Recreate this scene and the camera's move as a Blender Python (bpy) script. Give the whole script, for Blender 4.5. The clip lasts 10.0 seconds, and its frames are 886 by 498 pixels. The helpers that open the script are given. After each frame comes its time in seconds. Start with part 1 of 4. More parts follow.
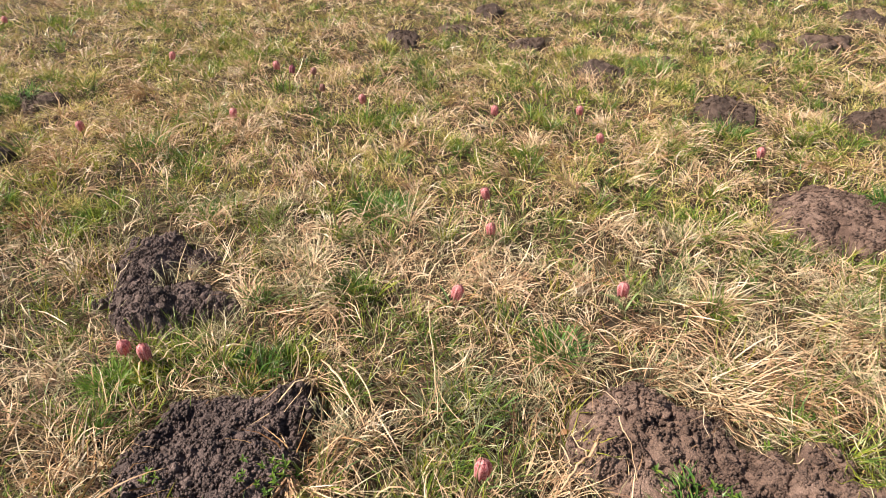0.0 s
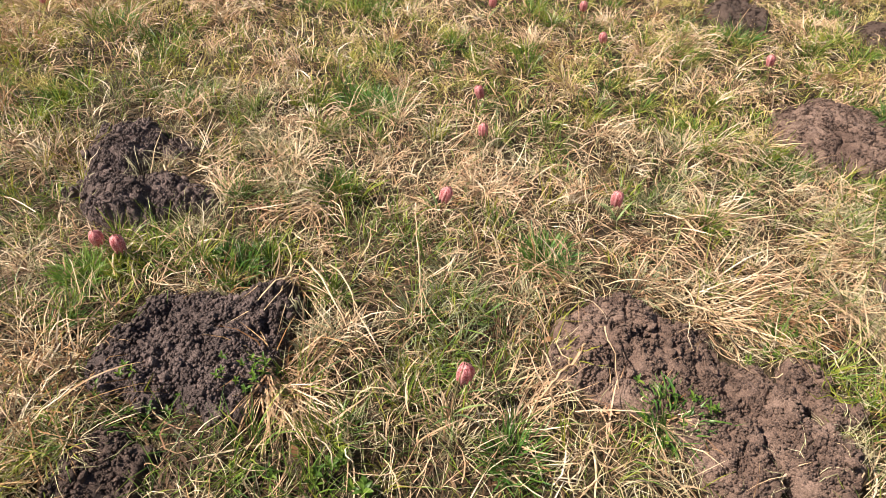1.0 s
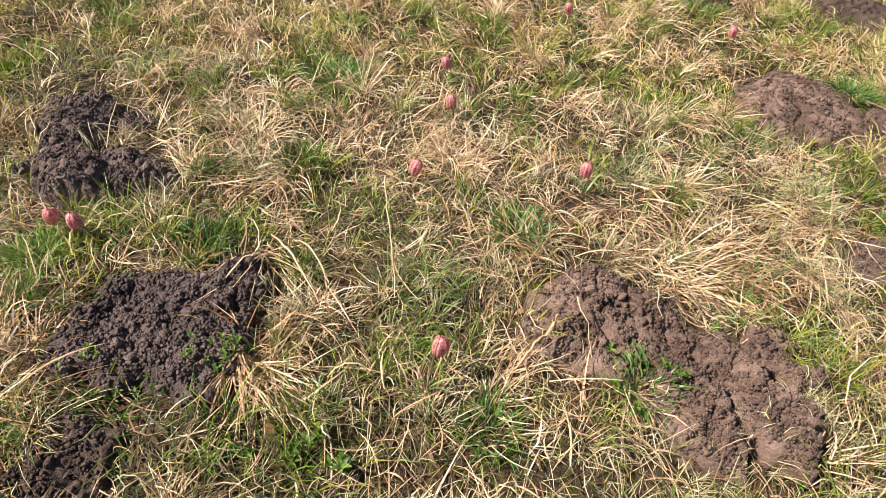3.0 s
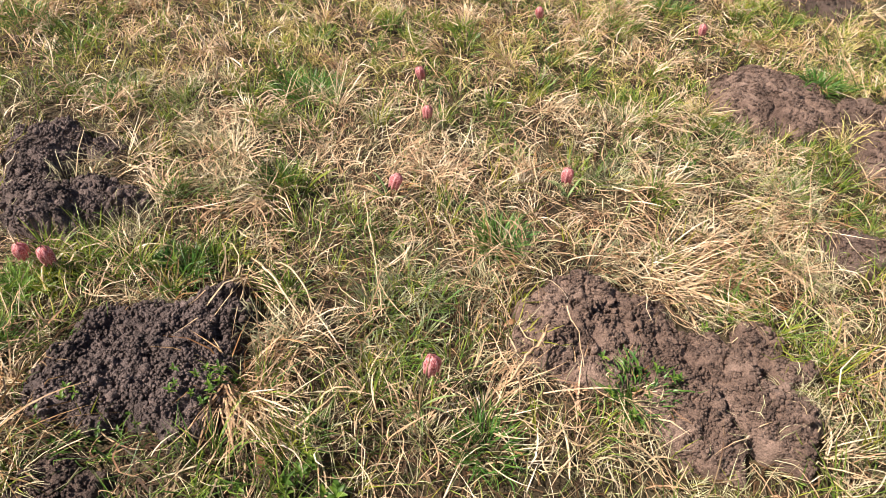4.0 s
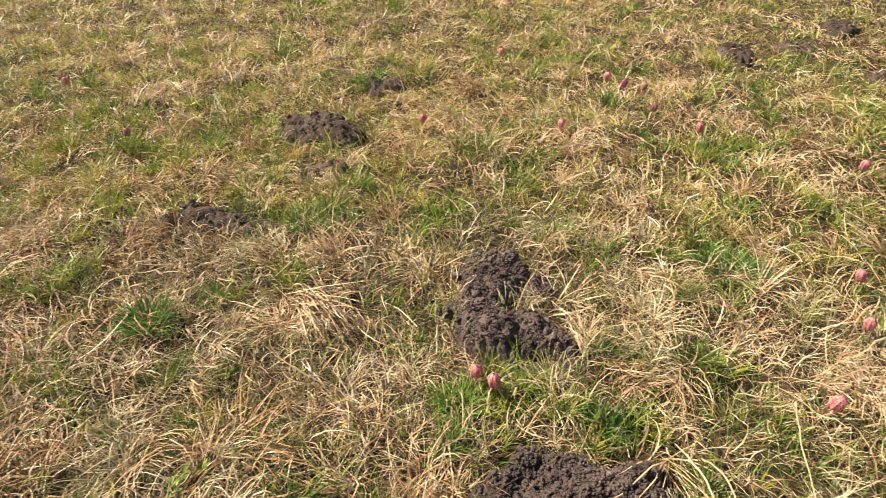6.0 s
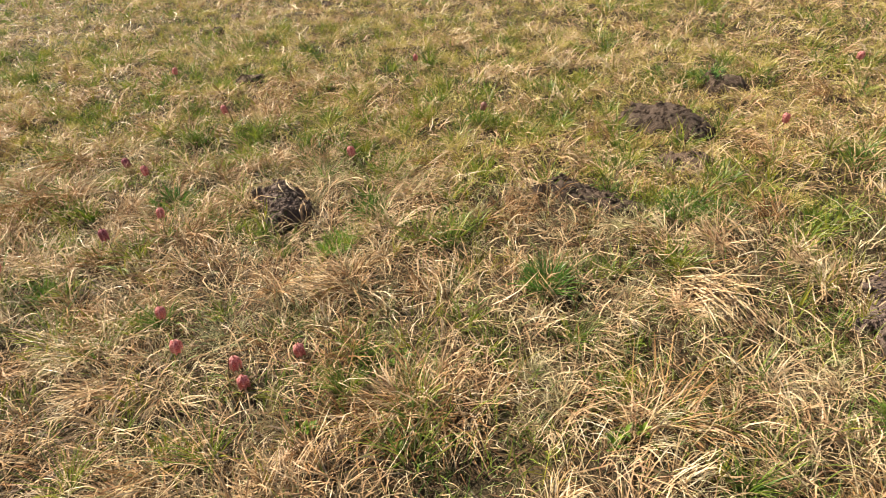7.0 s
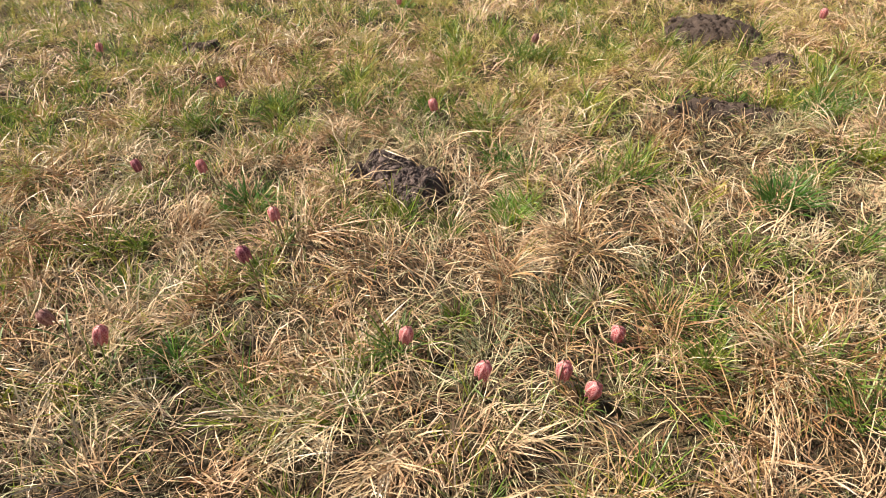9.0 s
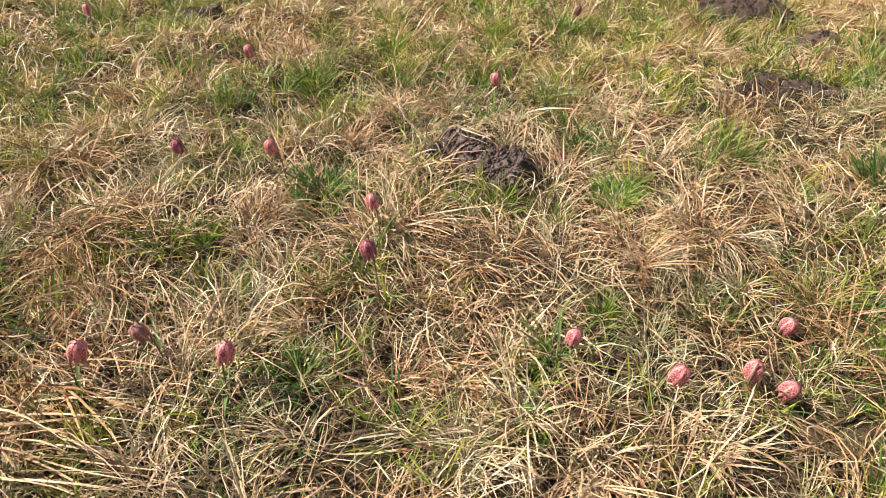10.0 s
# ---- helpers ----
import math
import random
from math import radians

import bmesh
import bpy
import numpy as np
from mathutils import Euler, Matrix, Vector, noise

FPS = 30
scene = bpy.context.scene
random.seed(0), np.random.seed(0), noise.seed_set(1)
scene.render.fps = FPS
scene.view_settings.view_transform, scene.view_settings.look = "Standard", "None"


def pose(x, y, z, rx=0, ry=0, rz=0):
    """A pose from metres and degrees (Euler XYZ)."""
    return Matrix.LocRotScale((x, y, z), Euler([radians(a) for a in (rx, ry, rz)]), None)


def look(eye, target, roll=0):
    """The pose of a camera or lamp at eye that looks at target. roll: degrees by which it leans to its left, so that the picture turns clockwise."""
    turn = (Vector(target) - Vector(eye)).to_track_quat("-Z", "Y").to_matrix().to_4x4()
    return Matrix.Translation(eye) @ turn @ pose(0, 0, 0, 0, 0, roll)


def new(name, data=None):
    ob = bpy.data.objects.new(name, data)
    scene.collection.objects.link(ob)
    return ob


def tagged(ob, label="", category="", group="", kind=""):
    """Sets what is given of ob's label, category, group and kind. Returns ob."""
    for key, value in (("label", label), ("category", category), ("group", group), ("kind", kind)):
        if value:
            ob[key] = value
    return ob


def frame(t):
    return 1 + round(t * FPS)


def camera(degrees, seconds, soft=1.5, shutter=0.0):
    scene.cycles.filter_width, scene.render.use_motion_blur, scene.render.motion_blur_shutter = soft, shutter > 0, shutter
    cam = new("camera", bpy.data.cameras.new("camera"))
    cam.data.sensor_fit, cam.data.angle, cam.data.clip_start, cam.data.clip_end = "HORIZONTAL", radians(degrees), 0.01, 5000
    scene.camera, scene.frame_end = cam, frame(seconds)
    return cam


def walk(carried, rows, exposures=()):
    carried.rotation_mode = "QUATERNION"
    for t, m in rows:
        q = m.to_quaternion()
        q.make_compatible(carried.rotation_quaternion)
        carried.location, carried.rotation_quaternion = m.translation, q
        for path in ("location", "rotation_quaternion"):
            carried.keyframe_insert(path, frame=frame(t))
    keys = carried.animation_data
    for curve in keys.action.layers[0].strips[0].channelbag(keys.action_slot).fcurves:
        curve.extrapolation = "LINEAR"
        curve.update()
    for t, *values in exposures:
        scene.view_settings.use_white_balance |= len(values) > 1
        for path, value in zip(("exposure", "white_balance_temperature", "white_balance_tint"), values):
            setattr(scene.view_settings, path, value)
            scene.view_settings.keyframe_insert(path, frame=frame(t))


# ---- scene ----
cam = camera(71.1, 10.0, soft=0.8, shutter=0.08)
PATH = [
    (0, (0.214, 0.371, 0.839), (0.031, 2.021, -0.276), 1.1),
    (0.5, (0.215, 0.394, 0.82), (0.075, 1.953, -0.426), 3.7),
    (1, (0.206, 0.405, 0.809), (0.102, 1.87, -0.548), 4.8),
    (1.5, (0.188, 0.412, 0.804), (0.1, 1.853, -0.58), 4.9),
    (2, (0.176, 0.412, 0.801), (0.104, 1.838, -0.6), 6.1),
    (2.5, (0.183, 0.407, 0.799), (0.144, 1.827, -0.608), 7.0),
    (3.8, (0.195, 0.42, 0.799), (0.303, 1.845, -0.601), 7.2),
    (4, (0.183, 0.43, 0.8), (0.268, 1.865, -0.591), 6.1),
    (4.5, (0.103, 0.463, 0.805), (0.128, 1.939, -0.545), 4.5),
    (5, (0.024, 0.496, 0.828), (-0.103, 2.032, -0.446), 1.7),
    (5.2, (0.013, 0.521, 0.84), (-0.193, 2.096, -0.375), 1.1),
    (6.3, (-0.208, 0.32, 0.931), (-1.198, 1.613, -0.23), -1.1),
    (6.5, (-0.293, 0.254, 0.912), (-1.369, 1.488, -0.237), -1.9),
    (7, (-0.451, 0.081, 0.876), (-1.711, 1.134, -0.266), -3.5),
    (7.5, (-0.589, -0.035, 0.825), (-1.888, 0.908, -0.368), -2.6),
    (8, (-0.82, -0.141, 0.744), (-1.989, 0.929, -0.475), -4.5),
    (8.5, (-1.008, -0.211, 0.748), (-2.064, 0.926, -0.514), -3.9),
    (9, (-1.233, -0.274, 0.735), (-1.996, 1.1, -0.501), -2.7),
    (9.5, (-1.374, -0.312, 0.719), (-2.07, 1.09, -0.526), -0.1),
    (10, (-1.578, -0.321, 0.681), (-2.106, 1.114, -0.608), 1.7),
]
walk(cam, [(t, look(eye, target, roll)) for t, eye, target, roll in PATH],
     [(0, 1.20, 6800, 14), (2.5, 1.22, 6600, 12.5), (5.2, 1.24, 6600, 12.5), (6.5, 1.31, 7700, 7), (8.5, 1.29, 7200, 9), (10, 1.25, 6750, 11)])

# ---- light ----
SUN_DIR = Vector((-0.66, -0.14, 0.74)).normalized()      # towards the sun
world = bpy.data.worlds.new("world")
scene.world = world
world.use_nodes = True
wn = world.node_tree
sky = wn.nodes.new("ShaderNodeTexSky")
sky.sky_type = "NISHITA"
sky.sun_disc = False
sky.sun_elevation = math.asin(SUN_DIR.z)
sky.sun_rotation = math.atan2(SUN_DIR.x, SUN_DIR.y)
wn.links.new(sky.outputs[0], wn.nodes["Background"].inputs[0])
wn.nodes["Background"].inputs[1].default_value = 0.045
sun = new("sun", bpy.data.lights.new("sun", "SUN"))
sun.data.energy = 5.0
sun.data.angle = radians(0.55)
sun.data.color = (1.0, 0.93, 0.82)
sun.matrix_world = Matrix.Translation((0, 0, 20)) @ SUN_DIR.to_track_quat("Z", "Y").to_matrix().to_4x4()


# ---- materials ----
def material(name):
    m = bpy.data.materials.new(name)
    m.use_nodes = True
    m.node_tree.nodes.clear()
    return m, m.node_tree.nodes, m.node_tree.links


def ramp(nodes, stops):
    r = nodes.new("ShaderNodeValToRGB")
    while len(r.color_ramp.elements) < len(stops):
        r.color_ramp.elements.new(0.5)
    for e, (p, c) in zip(r.color_ramp.elements, stops):
        e.position, e.color = p, (*c, 1)
    return r


def noise_node(nodes, links, scale, detail=3.0, rough=0.55):
    co = nodes.new("ShaderNodeNewGeometry")
    n = nodes.new("ShaderNodeTexNoise")
    n.inputs["Scale"].default_value, n.inputs["Detail"].default_value, n.inputs["Roughness"].default_value = scale, detail, rough
    links.new(co.outputs["Position"], n.inputs["Vector"])
    return n


def mix_colour(nodes, links, fac, a, b, blend="MIX"):
    m = nodes.new("ShaderNodeMix")
    m.data_type, m.blend_type = "RGBA", blend
    for sock, v in ((m.inputs["Factor"], fac), (m.inputs["A"], a), (m.inputs["B"], b)):
        if isinstance(v, (int, float)):
            sock.default_value = v
        elif isinstance(v, tuple):
            sock.default_value = (*v, 1)
        else:
            links.new(v, sock)
    return m.outputs["Result"]


def blade_material(name, stops, rough=0.55, through_light=0.3, streak=260, per_object=False, blotch=0.35, gloss=0.27, drift=((0.90, 0.84, 0.80), (1.06, 1.06, 0.98)), patch=5.5):
    """Leaf or straw: colour by blade, blotches along it, light passing through."""
    m, n, l = material(name)
    out = n.new("ShaderNodeOutputMaterial")
    if per_object:
        rnd = n.new("ShaderNodeObjectInfo").outputs["Random"]
    else:
        # neighbours in a clump are alike: half by blade, half by place
        clump_tone = n.new("ShaderNodeMapRange")
        clump_tone.inputs["From Min"].default_value, clump_tone.inputs["From Max"].default_value = 0.32, 0.68
        l.new(noise_node(n, l, 20.0, 1.0).outputs["Fac"], clump_tone.inputs["Value"])
        both = n.new("ShaderNodeMix")
        both.inputs["Factor"].default_value = 0.45
        l.new(n.new("ShaderNodeNewGeometry").outputs["Random Per Island"], both.inputs["A"])
        l.new(clump_tone.outputs["Result"], both.inputs["B"])
        rnd = both.outputs["Result"]
    col = ramp(n, stops)
    l.new(rnd, col.inputs[0])
    fine = noise_node(n, l, streak, 2.0)
    tone = ramp(n, [(0.25, (1 - blotch,) * 3), (0.75, (1 + blotch * 0.4,) * 3)])
    l.new(fine.outputs["Fac"], tone.inputs[0])
    c = mix_colour(n, l, 1.0, col.outputs[0], tone.outputs[0], "MULTIPLY")
    broad = noise_node(n, l, patch, 3.0)
    warm = ramp(n, [(0.35, drift[0]), (0.65, drift[1])])
    l.new(broad.outputs["Fac"], warm.inputs[0])
    c = mix_colour(n, l, 1.0, c, warm.outputs[0], "MULTIPLY")
    p = n.new("ShaderNodeBsdfPrincipled")
    l.new(c, p.inputs["Base Color"])
    p.inputs["Roughness"].default_value = rough
    p.inputs["Specular IOR Level"].default_value = gloss
    tr = n.new("ShaderNodeBsdfTranslucent")
    l.new(c, tr.inputs["Color"])
    mx = n.new("ShaderNodeMixShader")
    mx.inputs[0].default_value = through_light
    l.new(p.outputs[0], mx.inputs[1])
    l.new(tr.outputs[0], mx.inputs[2])
    l.new(mx.outputs[0], out.inputs[0])
    return m


STRAW = blade_material("straw", [(0.0, (0.152, 0.080, 0.048)), (0.12, (0.320, 0.200, 0.124)), (0.30, (0.488, 0.348, 0.212)),
                                 (0.60, (0.616, 0.472, 0.300)), (0.84, (0.632, 0.548, 0.412)), (1.0, (0.710, 0.648, 0.525))], 0.42, 0.14, blotch=0.42,
                       drift=((0.94, 0.81, 0.77), (1.05, 1.06, 1.05)), patch=9.0)
RUST = blade_material("rusty_straw", [(0.0, (0.128, 0.060, 0.028)), (0.3, (0.272, 0.144, 0.068)), (0.65, (0.416, 0.264, 0.136)),
                                      (0.9, (0.528, 0.384, 0.224)), (1.0, (0.640, 0.528, 0.360))], 0.42, 0.14, blotch=0.45)
LITTER = blade_material("rotting_litter", [(0.0, (0.030, 0.017, 0.010)), (0.4, (0.078, 0.043, 0.023)), (0.75, (0.156, 0.093, 0.051)), (1.0, (0.252, 0.168, 0.096))], 0.6, 0.08, blotch=0.5)
WISP = blade_material("wispy_grass", [(0.0, (0.216, 0.232, 0.112)), (0.3, (0.425, 0.398, 0.235)), (0.55, (0.628, 0.562, 0.402)),
                                      (0.8, (0.440, 0.432, 0.248)), (1.0, (0.256, 0.304, 0.136))], 0.45, 0.25)
PALE = blade_material("pale_yellow_grass", [(0.0, (0.336, 0.312, 0.085)), (0.3, (0.528, 0.448, 0.160)), (0.6, (0.656, 0.568, 0.245)),
                                            (0.85, (0.464, 0.456, 0.152)), (1.0, (0.336, 0.368, 0.104))], 0.45, 0.25)
GREEN = blade_material("green_grass", [(0.0, (0.044, 0.104, 0.028)), (0.32, (0.105, 0.190, 0.034)), (0.58, (0.195, 0.272, 0.044)), (0.84, (0.310, 0.334, 0.056)),
                                       (1.0, (0.424, 0.392, 0.096))], 0.42, 0.30, gloss=0.45, drift=((0.74, 0.86, 0.90), (1.22, 1.12, 0.85)))
TUFT = blade_material("tuft_grass", [(0.0, (0.044, 0.120, 0.028)), (0.5, (0.088, 0.216, 0.040)), (1.0, (0.192, 0.320, 0.056))], 0.4, 0.35, gloss=0.45)
FRESH = blade_material("fresh_tuft_grass", [(0.0, (0.104, 0.216, 0.040)), (0.5, (0.176, 0.320, 0.064)), (1.0, (0.272, 0.384, 0.096))], 0.4, 0.35, gloss=0.45)
SILVER = blade_material("grey_green_grass", [(0.0, (0.136, 0.192, 0.104)), (0.4, (0.264, 0.304, 0.176)), (0.75, (0.400, 0.400, 0.264)), (1.0, (0.528, 0.496, 0.352))], 0.42, 0.28)
YELLOW = blade_material("yellow_green_grass", [(0.0, (0.160, 0.200, 0.024)), (0.5, (0.272, 0.288, 0.040)), (1.0, (0.368, 0.336, 0.080))], 0.45, 0.35)
LEAF = blade_material("weed_leaf", [(0.0, (0.05, 0.11, 0.020)), (0.5, (0.09, 0.18, 0.028)), (1.0, (0.19, 0.28, 0.042))], 0.45, 0.3, 120, True)
GREY_LEAF = blade_material("glaucous_leaf", [(0.0, (0.14, 0.22, 0.085)), (1.0, (0.27, 0.35, 0.14))], 0.45, 0.25, 120, True)
STEM = blade_material("flower_stem", [(0.0, (0.16, 0.15, 0.07)), (1.0, (0.22, 0.13, 0.10))], 0.5, 0.1, 120, True)
DEAD = blade_material("dead_leaf", [(0.0, (0.20, 0.10, 0.05)), (1.0, (0.30, 0.17, 0.09))], 0.6, 0.15, 90, True)


def soil_material(name, dark, mid, light, scale=1.0):
    m, n, l = material(name)
    out = n.new("ShaderNodeOutputMaterial")
    p = n.new("ShaderNodeBsdfPrincipled")
    big = noise_node(n, l, 14 * scale, 5.0, 0.65)
    col = ramp(n, [(0.3, dark), (0.52, mid), (0.75, light)])
    l.new(big.outputs["Fac"], col.inputs[0])
    grain = noise_node(n, l, 420, 3.0, 0.7)
    tone = ramp(n, [(0.3, (0.45, 0.45, 0.45)), (0.7, (1.35, 1.32, 1.28))])
    l.new(grain.outputs["Fac"], tone.inputs[0])
    each = ramp(n, [(0.0, (0.72, 0.72, 0.74)), (1.0, (1.28, 1.24, 1.2))])
    l.new(n.new("ShaderNodeNewGeometry").outputs["Random Per Island"], each.inputs[0])
    c = mix_colour(n, l, 1.0, col.outputs[0], tone.outputs[0], "MULTIPLY")
    l.new(mix_colour(n, l, 1.0, c, each.outputs[0], "MULTIPLY"), p.inputs["Base Color"])
    p.inputs["Roughness"].default_value = 0.8
    p.inputs["Specular IOR Level"].default_value = 0.3
    crumb = noise_node(n, l, 260, 4.0, 0.75)
    bump = n.new("ShaderNodeBump")
    bump.inputs["Strength"].default_value = 0.9
    bump.inputs["Distance"].default_value = 0.009
    l.new(crumb.outputs["Fac"], bump.inputs["Height"])
    l.new(bump.outputs[0], p.inputs["Normal"])
    l.new(p.outputs[0], out.inputs[0])
    return m


SOIL_DARK = soil_material("dark_moist_soil", (0.068, 0.050, 0.046), (0.140, 0.104, 0.098), (0.240, 0.182, 0.170))
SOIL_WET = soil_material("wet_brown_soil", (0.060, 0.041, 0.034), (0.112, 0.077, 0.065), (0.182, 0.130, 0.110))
# brown soil darkened in place of the crumb shade that coarser mounds lack
SOIL_SHADED = soil_material("shaded_brown_soil", (0.052, 0.035, 0.028), (0.104, 0.072, 0.058), (0.180, 0.130, 0.107))
SOIL_BROWN = soil_material("dry_brown_soil", (0.096, 0.062, 0.050), (0.180, 0.122, 0.099), (0.276, 0.197, 0.164))
TURF = soil_material("dry_turf", (0.046, 0.038, 0.016), (0.100, 0.084, 0.038), (0.170, 0.142, 0.068), 0.5)
THATCH = soil_material("thatch", (0.026, 0.018, 0.010), (0.068, 0.051, 0.027), (0.160, 0.130, 0.066), 0.5)


def petal_material(name, deep, pale):
    """Chequered tepals: two tones in small uneven squares, with a highlight painted along the ribs."""
    m, n, l = material(name)
    out = n.new("ShaderNodeOutputMaterial")
    uv = n.new("ShaderNodeUVMap")
    wob = n.new("ShaderNodeTexNoise")
    wob.inputs["Scale"].default_value = 9.0
    l.new(uv.outputs[0], wob.inputs["Vector"])
    mixv = n.new("ShaderNodeMix")
    mixv.data_type = "VECTOR"
    mixv.inputs["Factor"].default_value = 0.13
    l.new(uv.outputs[0], mixv.inputs["A"])
    l.new(wob.outputs["Color"], mixv.inputs["B"])
    chk = n.new("ShaderNodeTexChecker")
    chk.inputs["Scale"].default_value = 13.0
    l.new(mixv.outputs["Result"], chk.inputs["Vector"])
    c = mix_colour(n, l, chk.outputs["Fac"], deep, pale)
    # sunlit streak on each rib, painted as a pale band in the colour
    sep = n.new("ShaderNodeSeparateXYZ")
    l.new(uv.outputs[0], sep.inputs[0])
    off = n.new("ShaderNodeMath")
    off.operation, off.inputs[1].default_value = "COMPARE", 0.275
    off.inputs[2].default_value = 0.05
    l.new(sep.outputs[0], off.inputs[0])
    rib_glint = n.new("ShaderNodeMath")
    rib_glint.operation, rib_glint.inputs[1].default_value = "MULTIPLY", 0.75
    l.new(off.outputs[0], rib_glint.inputs[0])
    c = mix_colour(n, l, rib_glint.outputs[0], c, tuple(min(1.0, v * 1.1 + 0.06) for v in pale))
    soft = noise_node(n, l, 160, 2.0)
    tone = ramp(n, [(0.3, (0.75, 0.72, 0.75)), (0.7, (1.15, 1.15, 1.12))])
    l.new(soft.outputs["Fac"], tone.inputs[0])
    c = mix_colour(n, l, 1.0, c, tone.outputs[0], "MULTIPLY")
    p = n.new("ShaderNodeBsdfPrincipled")
    l.new(c, p.inputs["Base Color"])
    p.inputs["Roughness"].default_value = 0.42
    p.inputs["Specular IOR Level"].default_value = 0.4
    tr = n.new("ShaderNodeBsdfTranslucent")
    l.new(c, tr.inputs["Color"])
    mx = n.new("ShaderNodeMixShader")
    mx.inputs[0].default_value = 0.36
    l.new(p.outputs[0], mx.inputs[1])
    l.new(tr.outputs[0], mx.inputs[2])
    l.new(mx.outputs[0], out.inputs[0])
    return m


PETAL = {"pink": petal_material("pink_chequered_petal", (0.42, 0.080, 0.092), (0.66, 0.33, 0.325)),
         "purple": petal_material("purple_chequered_petal", (0.22, 0.04, 0.07), (0.44, 0.17, 0.20)),
         "brown": petal_material("faded_petal", (0.24, 0.09, 0.085), (0.42, 0.24, 0.21))}

# ---- flower places: x, y, height of the bell's middle, and colour ----
FLOWERS = [(0.139, 1.367, 0.066, "pink"), (0.465, 1.400, 0.083, "pink"), (0.215, 0.934, 0.093, "pink"), (0.186, 1.648, 0.049, "pink"),
           (0.159, 1.793, 0.064, "pink"), (-0.452, 1.132, 0.054, "pink"), (-0.418, 1.135, 0.048, "pink"), (0.488, 2.190, 0.068, "pink"),
           (0.440, 2.395, 0.076, "pink"), (0.160, 2.340, 0.080, "pink"), (-0.300, 2.370, 0.080, "pink"), (-0.460, 2.460, 0.080, "brown"),
           (0.915, 2.060, 0.112, "pink")]
FLOWERS += [(-0.588, 2.526, 0.119, "purple"), (-0.660, 2.555, 0.120, "pink"), (-0.530, 2.600, 0.090, "brown"), (-0.702, 2.239, 0.055, "pink"),
            (-1.135, 2.695, 0.089, "pink"), (-1.105, 2.022, 0.072, "pink"), (-2.180, 3.120, 0.080, "pink"), (-1.850, 1.470, 0.080, "brown"),
            (-2.430, 1.650, 0.080, "pink"), (-3.055, 0.900, 0.086, "pink"), (-1.943, 0.985, 0.062, "pink")]
FLOWERS += [(-1.602, 0.270, 0.062, "pink"), (-1.465, 0.249, 0.071, "pink"), (-1.372, 0.319, 0.046, "pink"), (-1.322, 0.308, 0.036, "pink"),
            (-1.323, 0.426, 0.038, "pink"), (-1.990, 0.053, 0.096, "pink"), (-2.162, -0.009, 0.087, "pink"), (-2.125, 0.040, 0.080, "brown"),
            (-2.200, 0.465, 0.105, "pink"), (-2.425, 0.470, 0.050, "purple"), (-1.910, 0.267, 0.117, "purple"), (-1.980, 0.420, 0.080, "pink"),
            (-2.520, 0.850, 0.080, "pink")]
FX, FY = np.array([f[0] for f in FLOWERS]), np.array([f[1] for f in FLOWERS])

# ---- ground heights ----


def lattice(ix, iy, seed):
    h = (ix.astype(np.int64) * 374761393 + iy.astype(np.int64) * 668265263 + seed * 1442695041) & 0xFFFFFFFF
    h = ((h ^ (h >> 13)) * 1274126177) & 0xFFFFFFFF
    return ((h ^ (h >> 16)) & 0xFFFF) / 65535.0


def vnoise(x, y, scale, seed=0):
    """Smooth value noise, 0 to 1; scale is the size of a cell in metres."""
    x, y = np.asarray(x) / scale, np.asarray(y) / scale
    ix, iy = np.floor(x), np.floor(y)
    fx, fy = x - ix, y - iy
    fx, fy = fx * fx * (3 - 2 * fx), fy * fy * (3 - 2 * fy)
    a, b = lattice(ix, iy, seed), lattice(ix + 1, iy, seed)
    c, d = lattice(ix, iy + 1, seed), lattice(ix + 1, iy + 1, seed)
    return (a + (b - a) * fx) * (1 - fy) + (c + (d - c) * fx) * fy


def fbm(x, y, scale, seed=0, octaves=3):
    s, k = 0.0, 0.0
    for o in range(octaves):
        s, k = s + vnoise(x, y, scale / 2 ** o, seed + 17 * o) / 2 ** o, k + 1 / 2 ** o
    return s / k


def cells(x, y, scale, seed):
    """Distance to the nearest of scattered points, in cells: rounded lumps when turned over."""
    x, y = np.asarray(x) / scale, np.asarray(y) / scale
    ix, iy = np.floor(x), np.floor(y)
    best = np.full(x.shape, 9.0)
    for i in (-1, 0, 1):
        for j in (-1, 0, 1):
            cx, cy = ix + i, iy + j
            best = np.minimum(best, np.hypot(cx + lattice(cx, cy, seed) - x, cy + lattice(cx, cy, seed + 7) - y))
    return best


def dome(d):
    """Rounded lump with steep sides, from the distance to its middle."""
    return np.sqrt(np.clip(1 - (d / 0.72) ** 2, 0, 1))


def relief(x, y):
    """Uneven meadow: slow swells and tussock-sized bumps, gentler where the flowers stand."""
    bumps = (0.42 - cells(x + 0.06 * vnoise(x, y, 0.1, 13), y, 0.21, 21)) * 0.040
    calm = np.ones(np.shape(x))
    for fx, fy in zip(FX, FY):
        calm = np.minimum(calm, np.clip((np.hypot(x - fx, y - fy) - 0.02) / 0.14, 0.15, 1))
    return (fbm(x, y, 0.55, 3) - 0.5) * 0.03 + np.clip(bumps, -0.012, 0.02) * calm


X0, X1, Y0, Y1, CELL = -5.5, 3.6, -1.5, 5.6, 0.01
gx, gy = np.meshgrid(np.arange(X0, X1, CELL), np.arange(Y0, Y1, CELL))
RELIEF = relief(gx, gy)
RELIEF *= np.clip(np.minimum(np.minimum(gx - X0, X1 - gx), np.minimum(gy - Y0, Y1 - gy)) / 0.5, 0, 1)


